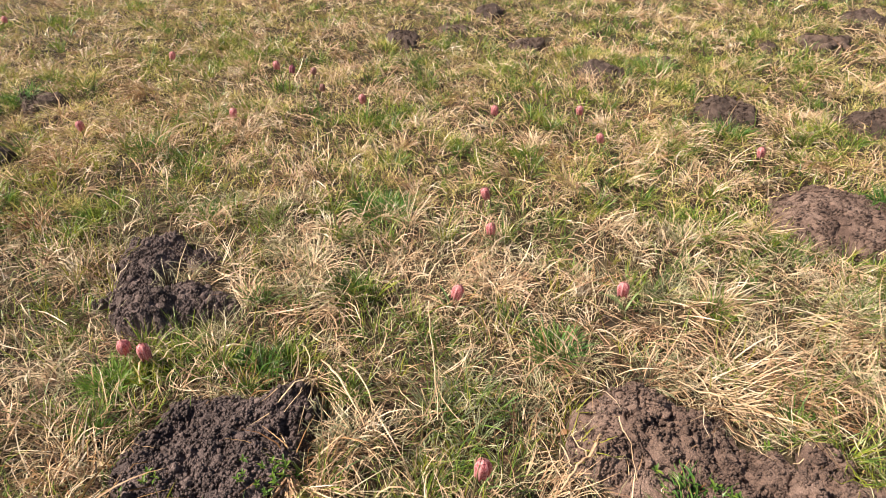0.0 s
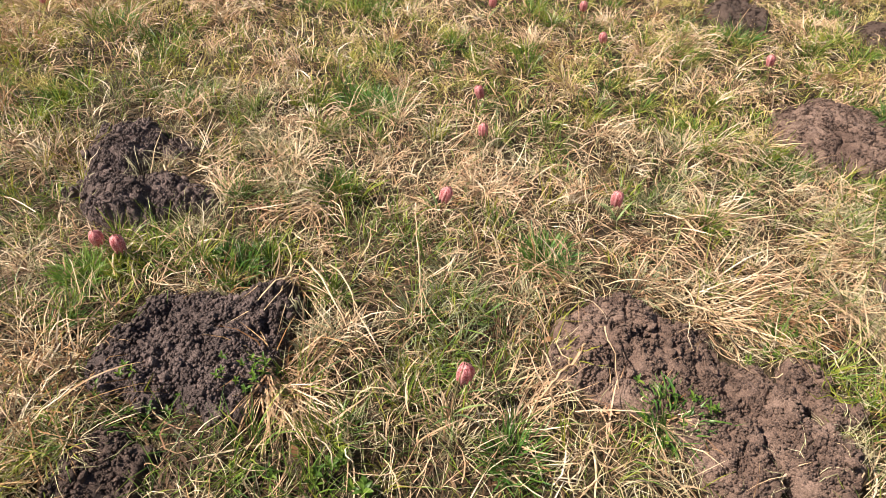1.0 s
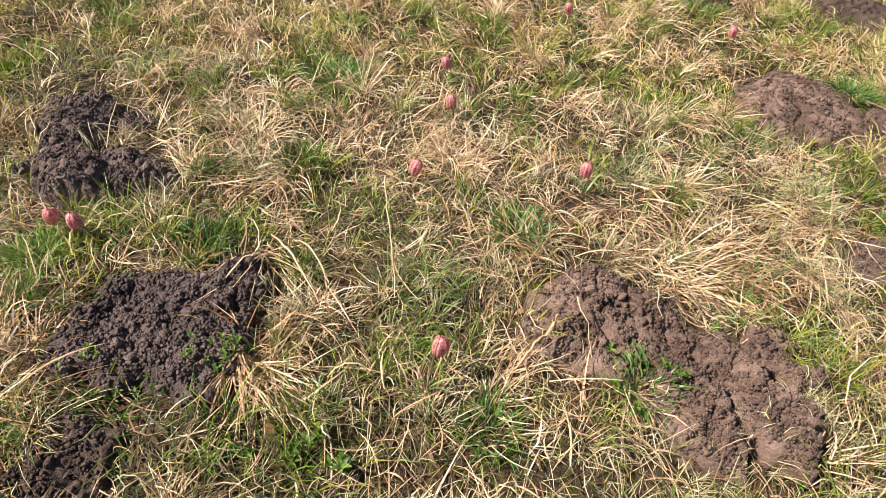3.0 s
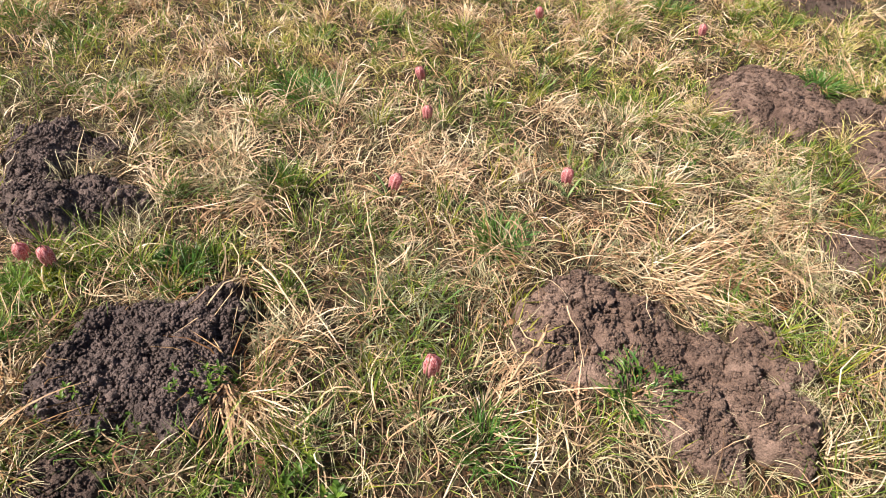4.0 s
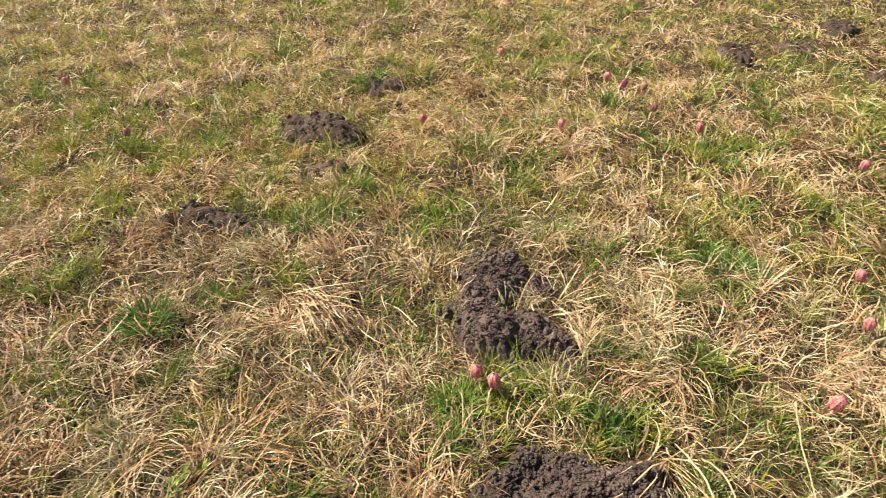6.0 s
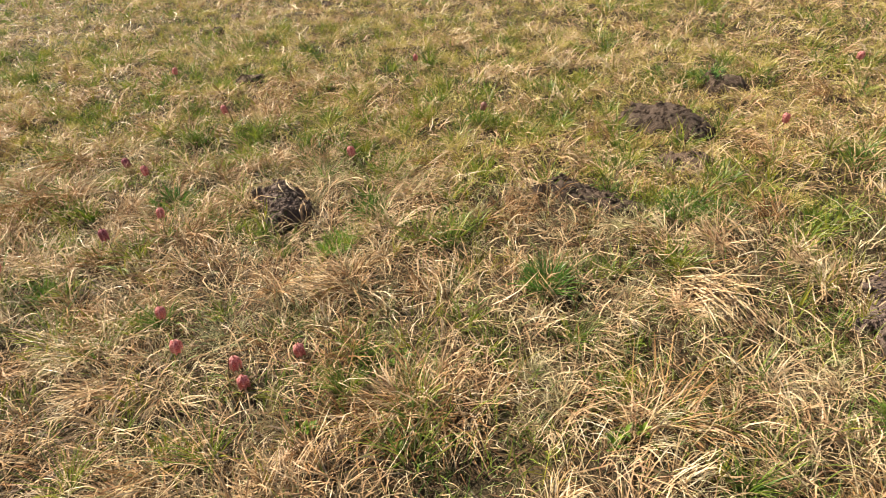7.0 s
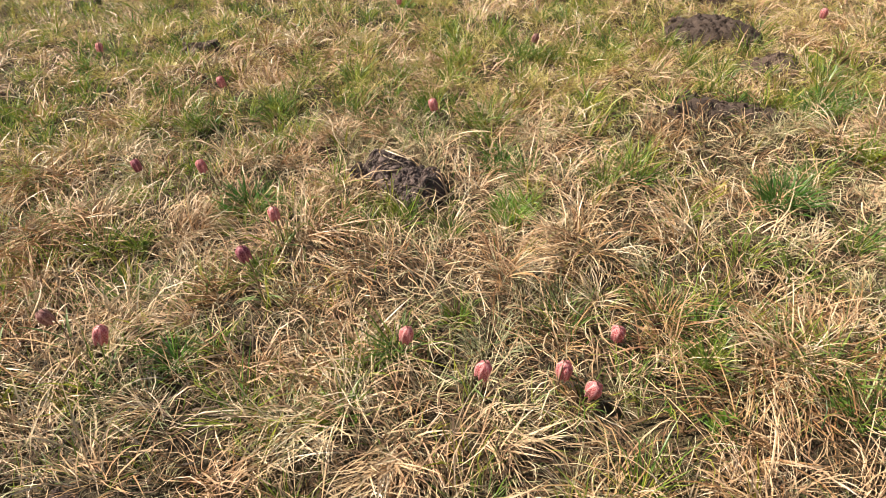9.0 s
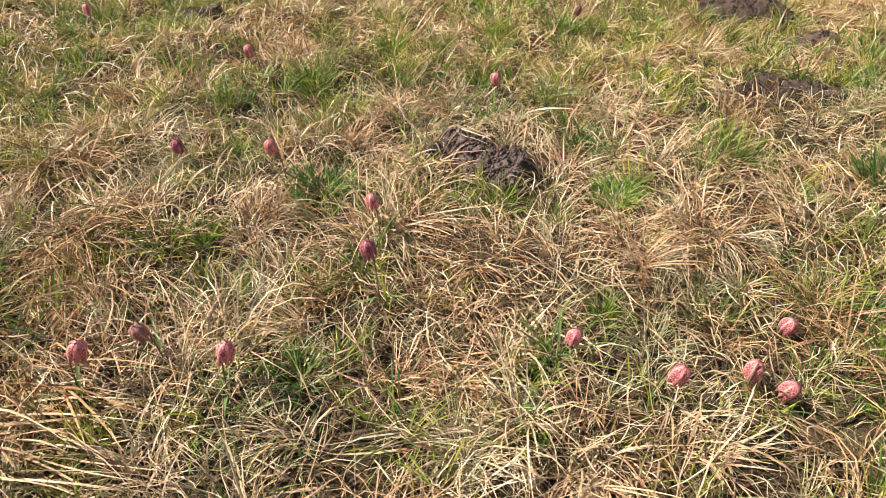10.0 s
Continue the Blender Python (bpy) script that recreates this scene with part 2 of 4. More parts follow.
def ground_z(x, y):
    """Height of the ground, read between the knots of the height map; level beyond it."""
    u = np.clip((np.asarray(x, float) - X0) / CELL, 0, RELIEF.shape[1] - 1.001)
    v = np.clip((np.asarray(y, float) - Y0) / CELL, 0, RELIEF.shape[0] - 1.001)
    i, j = u.astype(int), v.astype(int)
    a, b = u - i, v - j
    return (RELIEF[j, i] * (1 - a) + RELIEF[j, i + 1] * a) * (1 - b) + (RELIEF[j + 1, i] * (1 - a) + RELIEF[j + 1, i + 1] * a) * b


# flowers stand free: blades round them bend below their bells
ROOM = np.full(gx.shape, 9.0)
for fx, fy, mid, _ in FLOWERS:
    ROOM = np.minimum(ROOM, mid - 0.015 + 0.60 * np.maximum(np.hypot(gx - fx, gy - fy) - 0.02, 0))


def headroom(x, y):
    i = np.clip(((np.asarray(x) - X0) / CELL).astype(int), 0, ROOM.shape[1] - 1)
    j = np.clip(((np.asarray(y) - Y0) / CELL).astype(int), 0, ROOM.shape[0] - 1)
    return ROOM[j, i]


class Hill:
    """A heap of soil: lobes of x, y, half-width, half-depth, turn in degrees and height."""

    def __init__(self, lobes, soil, step, seed, label, crumbs=300, clods=10, chunk=0.008, crumble=0.0095):
        self.crumble, self.chunk, self.low = crumble, chunk * (0.5 if label == LOW else 1.0), label == LOW
        self.lobes, self.soil, self.step, self.seed, self.label, self.crumbs, self.clods = lobes, soil, step, seed, label, crumbs, clods
        xs = [l[0] for l in lobes]
        ys = [l[1] for l in lobes]
        r = max(max(l[2], l[3]) for l in lobes) * 1.35
        self.box = (min(xs) - r, max(xs) + r, min(ys) - r, max(ys) + r)

    def inside(self, x, y):
        """1 in the middle of a lobe, 0 at the rim, below 0 outside it."""
        wx, wy = x + (fbm(x, y, 0.09, self.seed) - 0.5) * 0.09, y + (fbm(x, y, 0.09, self.seed + 5) - 0.5) * 0.09
        best = np.full(np.shape(x), -1.0)
        for cx, cy, rx, ry, turn, top in self.lobes:
            c, s = math.cos(radians(turn)), math.sin(radians(turn))
            best = np.maximum(best, 1 - np.hypot(((wx - cx) * c + (wy - cy) * s) / rx, (-(wx - cx) * s + (wy - cy) * c) / ry))
        return best - (0.2 if self.low else 0.0)

    def height(self, x, y):
        wx = x + (fbm(x, y, 0.09, self.seed) - 0.5) * 0.09
        wy = y + (fbm(x, y, 0.09, self.seed + 5) - 0.5) * 0.09
        h = np.full(np.shape(x), -0.02)
        for cx, cy, rx, ry, turn, top in self.lobes:
            top *= 0.68
            c, s = math.cos(radians(turn)), math.sin(radians(turn))
            u, v = ((wx - cx) * c + (wy - cy) * s) / rx, (-(wx - cx) * s + (wy - cy) * c) / ry
            d = np.sqrt(u * u + v * v)
            h = np.maximum(h, top * (1.0 - np.clip(d, 0, 1.6) ** 3.2) + np.where(d < 1, 0.009, 0))
        jx, jy = x + (vnoise(x, y, 0.012, 4) - 0.5) * 0.008, y + (vnoise(x, y, 0.012, 6) - 0.5) * 0.008
        grain = max(1.0, self.step / 0.0035)
        rough = (fbm(x, y, 0.07, self.seed + 9) - 0.5) * 0.034 + dome(cells(jx, jy, 0.044 * grain ** 0.4, self.seed + 2)) * self.chunk - 0.4 * self.chunk - 0.004
        rough = rough + dome(cells(jx, jy, 0.0185 * grain ** 0.7, self.seed)) * self.crumble * grain ** 0.5 + dome(cells(x, y, 0.0078 * grain, self.seed + 3)) * 0.0034 * grain ** 0.5
        return np.where(h > -0.012, h + rough * np.clip((h + 0.006) / 0.014, 0.0, 1.0), h)


DARK = "heap of dark crumbly soil in dry meadow grass"
BROWN = "heap of dry brown crumbly soil in dry meadow grass"
LOW = "low patch of bare dark soil half overgrown with grass"
HILLS = [
    Hill([(-0.592, 1.465, 0.085, 0.090, 0, 0.054), (-0.570, 1.375, 0.075, 0.080, 0, 0.048), (-0.540, 1.325, 0.062, 0.055, 0, 0.046), (-0.482, 1.270, 0.082, 0.066, 0, 0.044),
          (-0.410, 1.308, 0.095, 0.052, 18, 0.044), (-0.468, 1.460, 0.045, 0.030, 0, 0.016)], SOIL_DARK, 0.0022, 1, "bent heap of dark moist crumbly soil beside two pink flowers", 3000, 50),
    Hill([(-0.203, 0.980, 0.150, 0.115, 18, 0.052), (-0.246, 0.915, 0.070, 0.066, 0, 0.036), (-0.133, 0.895, 0.062, 0.066, 0, 0.042),
          (-0.120, 1.056, 0.064, 0.062, 0, 0.046), (-0.188, 1.045, 0.115, 0.066, 16, 0.046), (-0.273, 0.995, 0.062, 0.064, 0, 0.045)], SOIL_DARK, 0.0022, 2, "wide heap of dark moist crumbly soil with small weeds", 4000, 70),
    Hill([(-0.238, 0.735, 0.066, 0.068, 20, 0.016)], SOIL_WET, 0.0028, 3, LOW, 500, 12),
    Hill([(0.492, 1.062, 0.140, 0.105, -5, 0.042), (0.602, 0.938, 0.060, 0.122, 15, 0.050), (0.704, 0.938, 0.047, 0.105, 18, 0.046), (0.625, 1.025, 0.075, 0.050, 0, 0.032), (0.758, 1.030, 0.046, 0.050, 0, 0.022)],
         SOIL_BROWN, 0.0022, 4, "large double heap of dry brown crumbly soil", 3800, 60, 0.015),
    Hill([(1.085, 1.865, 0.18, 0.17, 0, 0.048)], SOIL_BROWN, 0.0035, 5, BROWN, 2600, 40, 0.010),
    Hill([(1.285, 1.640, 0.125, 0.090, 30, 0.032), (1.330, 1.850, 0.070, 0.055, -15, 0.014)], SOIL_BROWN, 0.0045, 28, BROWN, 1200, 16, 0.007),
    Hill([(1.050, 1.305, 0.050, 0.075, -10, 0.012)], SOIL_BROWN, 0.0035, 29, LOW, 200, 5),
    Hill([(0.98, 2.61, 0.104, 0.113, -20, 0.034)], SOIL_SHADED, 0.005, 6, BROWN, 500, 12),
    Hill([(1.49, 2.56, 0.153, 0.108, 0, 0.031)], SOIL_SHADED, 0.005, 7, BROWN, 500, 12),
    Hill([(1.69, 3.63, 0.135, 0.117, 0, 0.037)], SOIL_SHADED, 0.005, 8, DARK, 250, 6),
    Hill([(1.38, 3.52, 0.045, 0.045, 0, 0.019)], SOIL_SHADED, 0.005, 9, LOW, 50, 2),
    Hill([(2.11, 4.22, 0.108, 0.135, 0, 0.043)], SOIL_SHADED, 0.005, 10, DARK, 200, 5),
    Hill([(2.1, 4.68, 0.108, 0.09, 0, 0.037)], SOIL_SHADED, 0.005, 11, DARK, 150, 4),
    Hill([(-0.33, 3.36, 0.09, 0.108, 0, 0.037)], SOIL_SHADED, 0.005, 12, DARK, 250, 6),
    Hill([(-0.1, 3.6, 0.117, 0.072, 10, 0.019)], SOIL_SHADED, 0.005, 13, LOW, 150, 4),
    Hill([(0.05, 3.99, 0.081, 0.108, 0, 0.037)], SOIL_SHADED, 0.005, 14, DARK, 150, 4),
    Hill([(0.26, 3.38, 0.068, 0.099, 0, 0.031)], SOIL_SHADED, 0.005, 15, DARK, 200, 5),
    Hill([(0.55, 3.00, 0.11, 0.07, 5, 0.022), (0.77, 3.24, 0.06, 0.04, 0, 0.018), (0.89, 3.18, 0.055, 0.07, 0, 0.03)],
         SOIL_SHADED, 0.005, 16, LOW, 200, 5),
    Hill([(-1.926, 0.728, 0.076, 0.058, -12, 0.036), (-1.832, 0.697, 0.078, 0.060, -20, 0.040)], SOIL_DARK, 0.0035, 17,
         "small heap of dark crumbly soil beside a green tuft", 1200, 18),
    Hill([(-1.395, 1.880, 0.165, 0.090, 10, 0.050)], SOIL_SHADED, 0.005, 18, DARK, 500, 12),
    Hill([(-1.44, 2.30, 0.085, 0.065, 0, 0.045)], SOIL_SHADED, 0.005, 19, DARK, 100, 3),
    Hill([(-1.315, 1.300, 0.15, 0.058, 26, 0.026)], SOIL_SHADED, 0.005, 20, LOW, 200, 5),
    Hill([(-1.220, 1.630, 0.085, 0.050, 0, 0.020)], SOIL_SHADED, 0.005, 21, LOW, 75, 3),
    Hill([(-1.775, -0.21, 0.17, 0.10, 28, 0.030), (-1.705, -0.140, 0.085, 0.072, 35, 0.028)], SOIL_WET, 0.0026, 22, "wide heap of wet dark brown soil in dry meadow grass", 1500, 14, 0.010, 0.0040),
    Hill([(-2.910, 1.130, 0.060, 0.040, 20, 0.012)], SOIL_SHADED, 0.005, 23, LOW, 75, 3),
    Hill([(-1.33, -0.11, 0.045, 0.035, 0, 0.006)], SOIL_SHADED, 0.003, 24, LOW, 200, 3),
    Hill([(-3.945, 1.610, 0.050, 0.040, 0, 0.02)], SOIL_SHADED, 0.006, 25, DARK, 30, 2),
    Hill([(-3.800, 1.370, 0.085, 0.030, 15, 0.012)], SOIL_SHADED, 0.006, 26, LOW, 30, 2),
    Hill([(-3.700, 2.040, 0.050, 0.040, 0, 0.02)], SOIL_SHADED, 0.006, 27, DARK, 30, 2),
]

# height map of the meadow with its heaps, for setting things on it
BARE, RIM = np.full(gx.shape, -0.02), np.full(gx.shape, -1.0)
for hill in HILLS:
    a, b, c, d = hill.box
    i0, i1 = max(int((a - X0) / CELL), 0), int((b - X0) / CELL) + 1
    j0, j1 = max(int((c - Y0) / CELL), 0), int((d - Y0) / CELL) + 1
    BARE[j0:j1, i0:i1] = np.maximum(BARE[j0:j1, i0:i1], hill.height(gx[j0:j1, i0:i1], gy[j0:j1, i0:i1]))
    RIM[j0:j1, i0:i1] = np.maximum(RIM[j0:j1, i0:i1], hill.inside(gx[j0:j1, i0:i1], gy[j0:j1, i0:i1]))


def bare(x, y):
    """Height of heaped soil over the ground, below 0 where there is none."""
    i = np.clip(((np.asarray(x) - X0) / CELL).astype(int), 0, BARE.shape[1] - 1)
    j = np.clip(((np.asarray(y) - Y0) / CELL).astype(int), 0, BARE.shape[0] - 1)
    return BARE[j, i]


def within(x, y):
    """How far inside the rim of a heap, 0 at the rim and 1 in the middle."""
    i = np.clip(((np.asarray(x) - X0) / CELL).astype(int), 0, RIM.shape[1] - 1)
    j = np.clip(((np.asarray(y) - Y0) / CELL).astype(int), 0, RIM.shape[0] - 1)
    return RIM[j, i]


def surface_z(x, y):
    return ground_z(x, y) + np.maximum(bare(x, y), 0)


# ---- mesh helpers ----
def mesh_from(name, verts, faces, mat, smooth=True):
    """Mesh from arrays: verts n x 3, faces m x k of one size."""
    me = bpy.data.meshes.new(name)
    verts, faces = np.asarray(verts, np.float32), np.asarray(faces, np.int32)
    k = faces.shape[1]
    me.vertices.add(len(verts))
    me.vertices.foreach_set("co", verts.ravel())
    me.loops.add(faces.size)
    me.loops.foreach_set("vertex_index", faces.ravel())
    me.polygons.add(len(faces))
    me.polygons.foreach_set("loop_start", np.arange(0, faces.size, k, dtype=np.int32))
    me.polygons.foreach_set("use_smooth", np.full(len(faces), smooth))
    me.update(calc_edges=True)
    me.validate()
    me.materials.append(mat)
    return me


def part(name, me, parent, label=""):
    ob = new(name, me)
    ob.parent = parent
    if label:
        tagged(ob, label)
    return ob


# ---- ground: one sheet to the horizon, finer where it is passed closely ----
def seen(x, y):
    """The stretch of meadow that is passed closely; beyond it the sward is built coarser."""
    low = np.interp(x, [-6, -4.8, -3.6, -2.0, -1.2, -0.95, -0.6, 0.7, 1.1, 1.55, 1.75, 2.7], [0.75, 0.15, -0.05, -0.25, -0.3, -0.05, 0.62, 0.66, 1.3, 2.0, 2.9, 5.0])
    high = np.interp(x, [-6, -5, -3.4, -2, -1.4, 2.2], [1.0, 1.9, 3.0, 4.0, 4.6, 5.1])
    return (y > low - 0.15) & (y < high + 0.2)


def graded(lo, hi, step):
    inner = np.arange(lo, hi + step / 2, step)
    out = np.cumsum(step * 1.28 ** np.arange(1, 40))
    out = out[out < 900]
    return np.concatenate([lo - out[::-1], inner, hi + out])


ax, ay = graded(-5.0, 3.2, 0.05), graded(-1.2, 5.2, 0.05)
mx_, my_ = np.meshgrid(ax, ay)
fade = np.clip(1 - (np.hypot(mx_ + 0.9, my_ - 2.0) - 5) / 6, 0, 1)
gv = np.stack([mx_, my_, ground_z(mx_, my_) * fade], -1).reshape(-1, 3)
idx = np.arange(len(gv)).reshape(mx_.shape)
gf = np.stack([idx[:-1, :-1], idx[:-1, 1:], idx[1:, 1:], idx[1:, :-1]], -1).reshape(-1, 4)
sheet = mesh_from("ground", gv, gf, THATCH)
sheet.materials.append(TURF)
mid = gv[gf].mean(1)
sheet.polygons.foreach_set("material_index", (~seen(mid[:, 0], mid[:, 1] - 0.2 * fbm(mid[:, 0], mid[:, 1], 0.3, 71))).astype(np.int32))
tagged(new("ground", sheet), "brown thatch and earth of a dry spring meadow", "ground", kind="structure")

# ---- heaps of soil ----
OCT_V = np.array([(1, 0, 0), (0, 1, 0), (-1, 0, 0), (0, -1, 0), (0, 0, 1), (0, 0, -1)], float)
OCT_F = np.array([(0, 1, 4), (1, 2, 4), (2, 3, 4), (3, 0, 4), (1, 0, 5), (2, 1, 5), (3, 2, 5), (0, 3, 5)])
ico = bmesh.new()
bmesh.ops.create_icosphere(ico, subdivisions=2, radius=1.0)
ICO2_V = np.array([v.co[:] for v in ico.verts])
ICO2_F = np.array([[v.index for v in f.verts] for f in ico.faces])
ico.free()


def lumps(centres, sizes, r):
    """Many small uneven angular crumbs in one set of arrays."""
    n, k = len(centres), len(OCT_V)
    a, b = r.uniform(0, 6.283, (n, 1)), r.uniform(-0.8, 0.8, (n, 1))
    d = OCT_V[None] * (0.75 + 0.6 * r.random((n, k, 1)))
    x, y, z = d[..., 0], d[..., 1], d[..., 2]
    x, z = x * np.cos(b) - z * np.sin(b), x * np.sin(b) + z * np.cos(b)
    x, y = x * np.cos(a) - y * np.sin(a), x * np.sin(a) + y * np.cos(a)
    v = centres[:, None] + np.stack([x, y, z], -1) * sizes[:, None, None]
    f = OCT_F[None] + (np.arange(n) * k)[:, None, None]
    return v.reshape(-1, 3), f.reshape(-1, 3)


def clod_mesh(name, soil, seed):
    r = np.random.default_rng(seed)
    k = r.random(3) * 9
    v = ICO2_V.copy()
    bumps = np.array([noise.fractal(Vector(p * 3.6 + k), 0.6, 2.1, 4) for p in v])
    v *= (1 + 0.55 * np.clip(bumps, -0.9, 0.9))[:, None] * (0.8 + 0.4 * r.random(3))
    return mesh_from(name, v, ICO2_F, soil)


CLODS = {s: [clod_mesh("clod", s, 70 + i) for i in range(6)] for s in (SOIL_DARK, SOIL_BROWN, SOIL_WET, SOIL_SHADED)}


def build_hill(h):
    r = np.random.default_rng(200 + h.seed)
    a, b, c, d = h.box
    x, y = np.meshgrid(np.arange(a, b, h.step), np.arange(c, d, h.step))
    x = x + (r.random(x.shape) - 0.5) * h.step * 0.5
    y = y + (r.random(y.shape) - 0.5) * h.step * 0.5
    hh = h.height(x, y)
    cx, cy = float(np.mean([l[0] for l in h.lobes])), float(np.mean([l[1] for l in h.lobes]))
    base = float(ground_z(cx, cy))
    z = ground_z(x, y) + hh
    v = np.stack([x - cx, y - cy, z - base], -1).reshape(-1, 3)
    ids = np.arange(x.size).reshape(x.shape)
    f = np.stack([ids[:-1, :-1], ids[:-1, 1:], ids[1:, 1:], ids[1:, :-1]], -1).reshape(-1, 4)
    keep = (hh.reshape(-1)[f] > -0.010).any(1)
    f = f[keep]
    used = np.unique(f)
    remap = np.zeros(len(v), int)
    remap[used] = np.arange(len(used))
    top = new("molehill")
    top.location = (cx, cy, base)
    tagged(top, h.label, "molehill", "molehills in the meadow")
    part("mound", mesh_from("mound", v[used], remap[f], h.soil), top)
    inside = np.argwhere(hh > 0.002)
    # crumbs, clustered into small crumbly lumps
    lumps_n = max(4, h.crumbs * 5 // 26)
    pick = inside[r.integers(0, len(inside), lumps_n)]
    own = np.repeat(np.arange(lumps_n), 14)
    big = (0.0038 + 0.0062 * r.random(lumps_n) ** 1.8)[own]
    up = r.normal(0, 1, (len(own), 3))
    up[:, 2] = np.abs(up[:, 2]) * 0.8
    up /= np.linalg.norm(up, axis=1)[:, None]
    px, py = x[pick[:, 0], pick[:, 1]][own] + up[:, 0] * big, y[pick[:, 0], pick[:, 1]][own] + up[:, 1] * big
    size = big * r.uniform(0.20, 0.46, len(own))
    rest = ground_z(px, py) + np.maximum(h.height(px, py), -0.004) - base
    cen = np.stack([px - cx, py - cy, rest + np.maximum(up[:, 2] * big * 0.7, size * 0.3)], -1)
    lv, lf = lumps(cen, size, r)
    tagged(part("loose_soil", mesh_from("loose_soil", lv, lf, h.soil), top), kind="stuff")
    pick = inside[r.integers(0, len(inside), h.clods)]
    for j, i in pick:
        ob = part("clod", CLODS[h.soil][int(r.integers(0, 6))], top)
        s = 0.004 + 0.005 * r.random() ** 1.5
        qx, qy = float(x[j, i]), float(y[j, i])
        ob.location = (qx - cx, qy - cy, float(ground_z(qx, qy) + hh[j, i] - base + s * 0.25))
        ob.rotation_euler = tuple(r.random(3) * 6.2)
        ob.scale = (s, s * (0.8 + 0.4 * r.random()), s * 0.8)


for hill in HILLS:
    build_hill(hill)

# ---- grass ----
TAPER = {1: [1.0, 0.6], 2: [0.85, 1.0, 0.06], 6: [0.7, 1.0, 1.0, 0.92, 0.75, 0.48, 0.06], 5: [0.75, 1.0, 1.0, 0.85, 0.55, 0.06], 4: [0.8, 1.0, 0.95, 0.65, 0.06], 3: [0.85, 1.0, 0.75, 0.06]}


def ribbons(r, x, y, z, az, th0, th1, length, width, seg, bend=0.5, flat=0.6, lift=0.012, off_soil=0.0):
    """Bent blades: each starts at x, y, z, leaves at th0 from the vertical and ends at th1, and lies on what it meets."""
    n = len(x)
    s = (np.arange(seg) + 0.5) / seg
    th = th0[:, None] + (th1 - th0)[:, None] * s[None]
    azs = az[:, None] + (r.normal(0, bend, n))[:, None] * (s[None] - 0.2)
    kink = r.random((n, seg)) < 0.06
    azs = azs + np.cumsum(kink * r.normal(0, 0.45, (n, seg)), 1)
    step = (length / seg)[:, None]
    dx, dy, dz = np.sin(th) * np.cos(azs) * step, np.sin(th) * np.sin(azs) * step, np.cos(th) * step
    zero = np.zeros((n, 1))
    px = x[:, None] + np.concatenate([zero, np.cumsum(dx, 1)], 1)
    py = y[:, None] + np.concatenate([zero, np.cumsum(dy, 1)], 1)
    pz = z[:, None] + np.concatenate([zero, np.cumsum(dz, 1)], 1)
    if off_soil:
        over = np.maximum(bare(px[:, -1], py[:, -1]), bare(px[:, seg // 2], py[:, seg // 2])) > 0.006
        k = ~(over & (r.random(n) < off_soil))
        px, py, pz, width, n = px[k], py[k], pz[k], width[k], int(k.sum())
    low = surface_z(px, py) + (lift * r.random(n))[:, None]
    low[:, 0] = -1
    pz = np.where((r.random(n) < 0.93)[:, None], np.minimum(pz, headroom(px, py) + 0.006 * r.random((n, 1))), pz)
    pz = np.maximum(pz, low)
    p = np.stack([px, py, pz], -1)
    t = np.gradient(p, axis=1)
    t /= np.linalg.norm(t, axis=-1, keepdims=True) + 1e-9
    side = np.cross(t, np.array([0.0, 0.0, 1.0]))
    side /= np.linalg.norm(side, axis=-1, keepdims=True) + 1e-6
    up = np.cross(side, t)
    tw = r.normal(0, flat, n)[:, None] + r.normal(0, 0.5, n)[:, None] * np.linspace(0, 1, seg + 1)[None]
    side = side * np.cos(tw)[..., None] + up * np.sin(tw)[..., None]
    w = width[:, None] * np.array(TAPER[seg])[None] * 0.5
    v = np.stack([p - side * w[..., None], p + side * w[..., None]], 2).reshape(n, -1, 3)
    k = (seg + 1) * 2
    q = np.array([[2 * i, 2 * i + 1, 2 * i + 3, 2 * i + 2] for i in range(seg)])
    f = (q[None] + (np.arange(n) * k)[:, None, None]).reshape(-1, 4)
    return v.reshape(-1, 3), f


def joined(name, pieces, mat, label, category):
    vs, fs, k = [], [], 0
    for v, f in pieces:
        vs.append(v)
        fs.append(f + k)
        k += len(v)
    return tagged(new(name, mesh_from(name, np.concatenate(vs), np.concatenate(fs), mat)), label, category, kind="stuff")


def scatter(r, ring, per_m2):
    """Roots in a ring round the line along which the meadow is passed closest, or all round it."""
    lo, hi, dens, fat, seg = ring
    box = (X0 - 1.5, X1 + 1.5, Y0 - 2.0, Y1 + 1.5)
    if lo >= 0:
        box = (max(box[0], -1.8 - hi), min(box[1], 0.6 + hi), max(box[2], -0.55), min(box[3], 1.0 + hi))
    n = int((box[1] - box[0]) * (box[3] - box[2]) * per_m2)
    x, y = r.uniform(box[0], box[1], n), r.uniform(box[2], box[3], n)
    if lo < 0:
        k = ~seen(x, y)
        return x[k], y[k]
    d = np.full(n, 99.0)
    line = [(0.6, 0.85), (-0.3, 0.85), (-1.2, 0.2), (-1.8, 0.1)]
    for (ax_, ay_), (bx_, by_) in zip(line, line[1:]):
        t = np.clip(((x - ax_) * (bx_ - ax_) + (y - ay_) * (by_ - ay_)) / ((bx_ - ax_) ** 2 + (by_ - ay_) ** 2), 0, 1)
        d = np.minimum(d, np.hypot(x - ax_ - t * (bx_ - ax_), y - ay_ - t * (by_ - ay_)))
    k = (d >= lo) & (d < hi) & seen(x, y)
    return x[k], y[k]


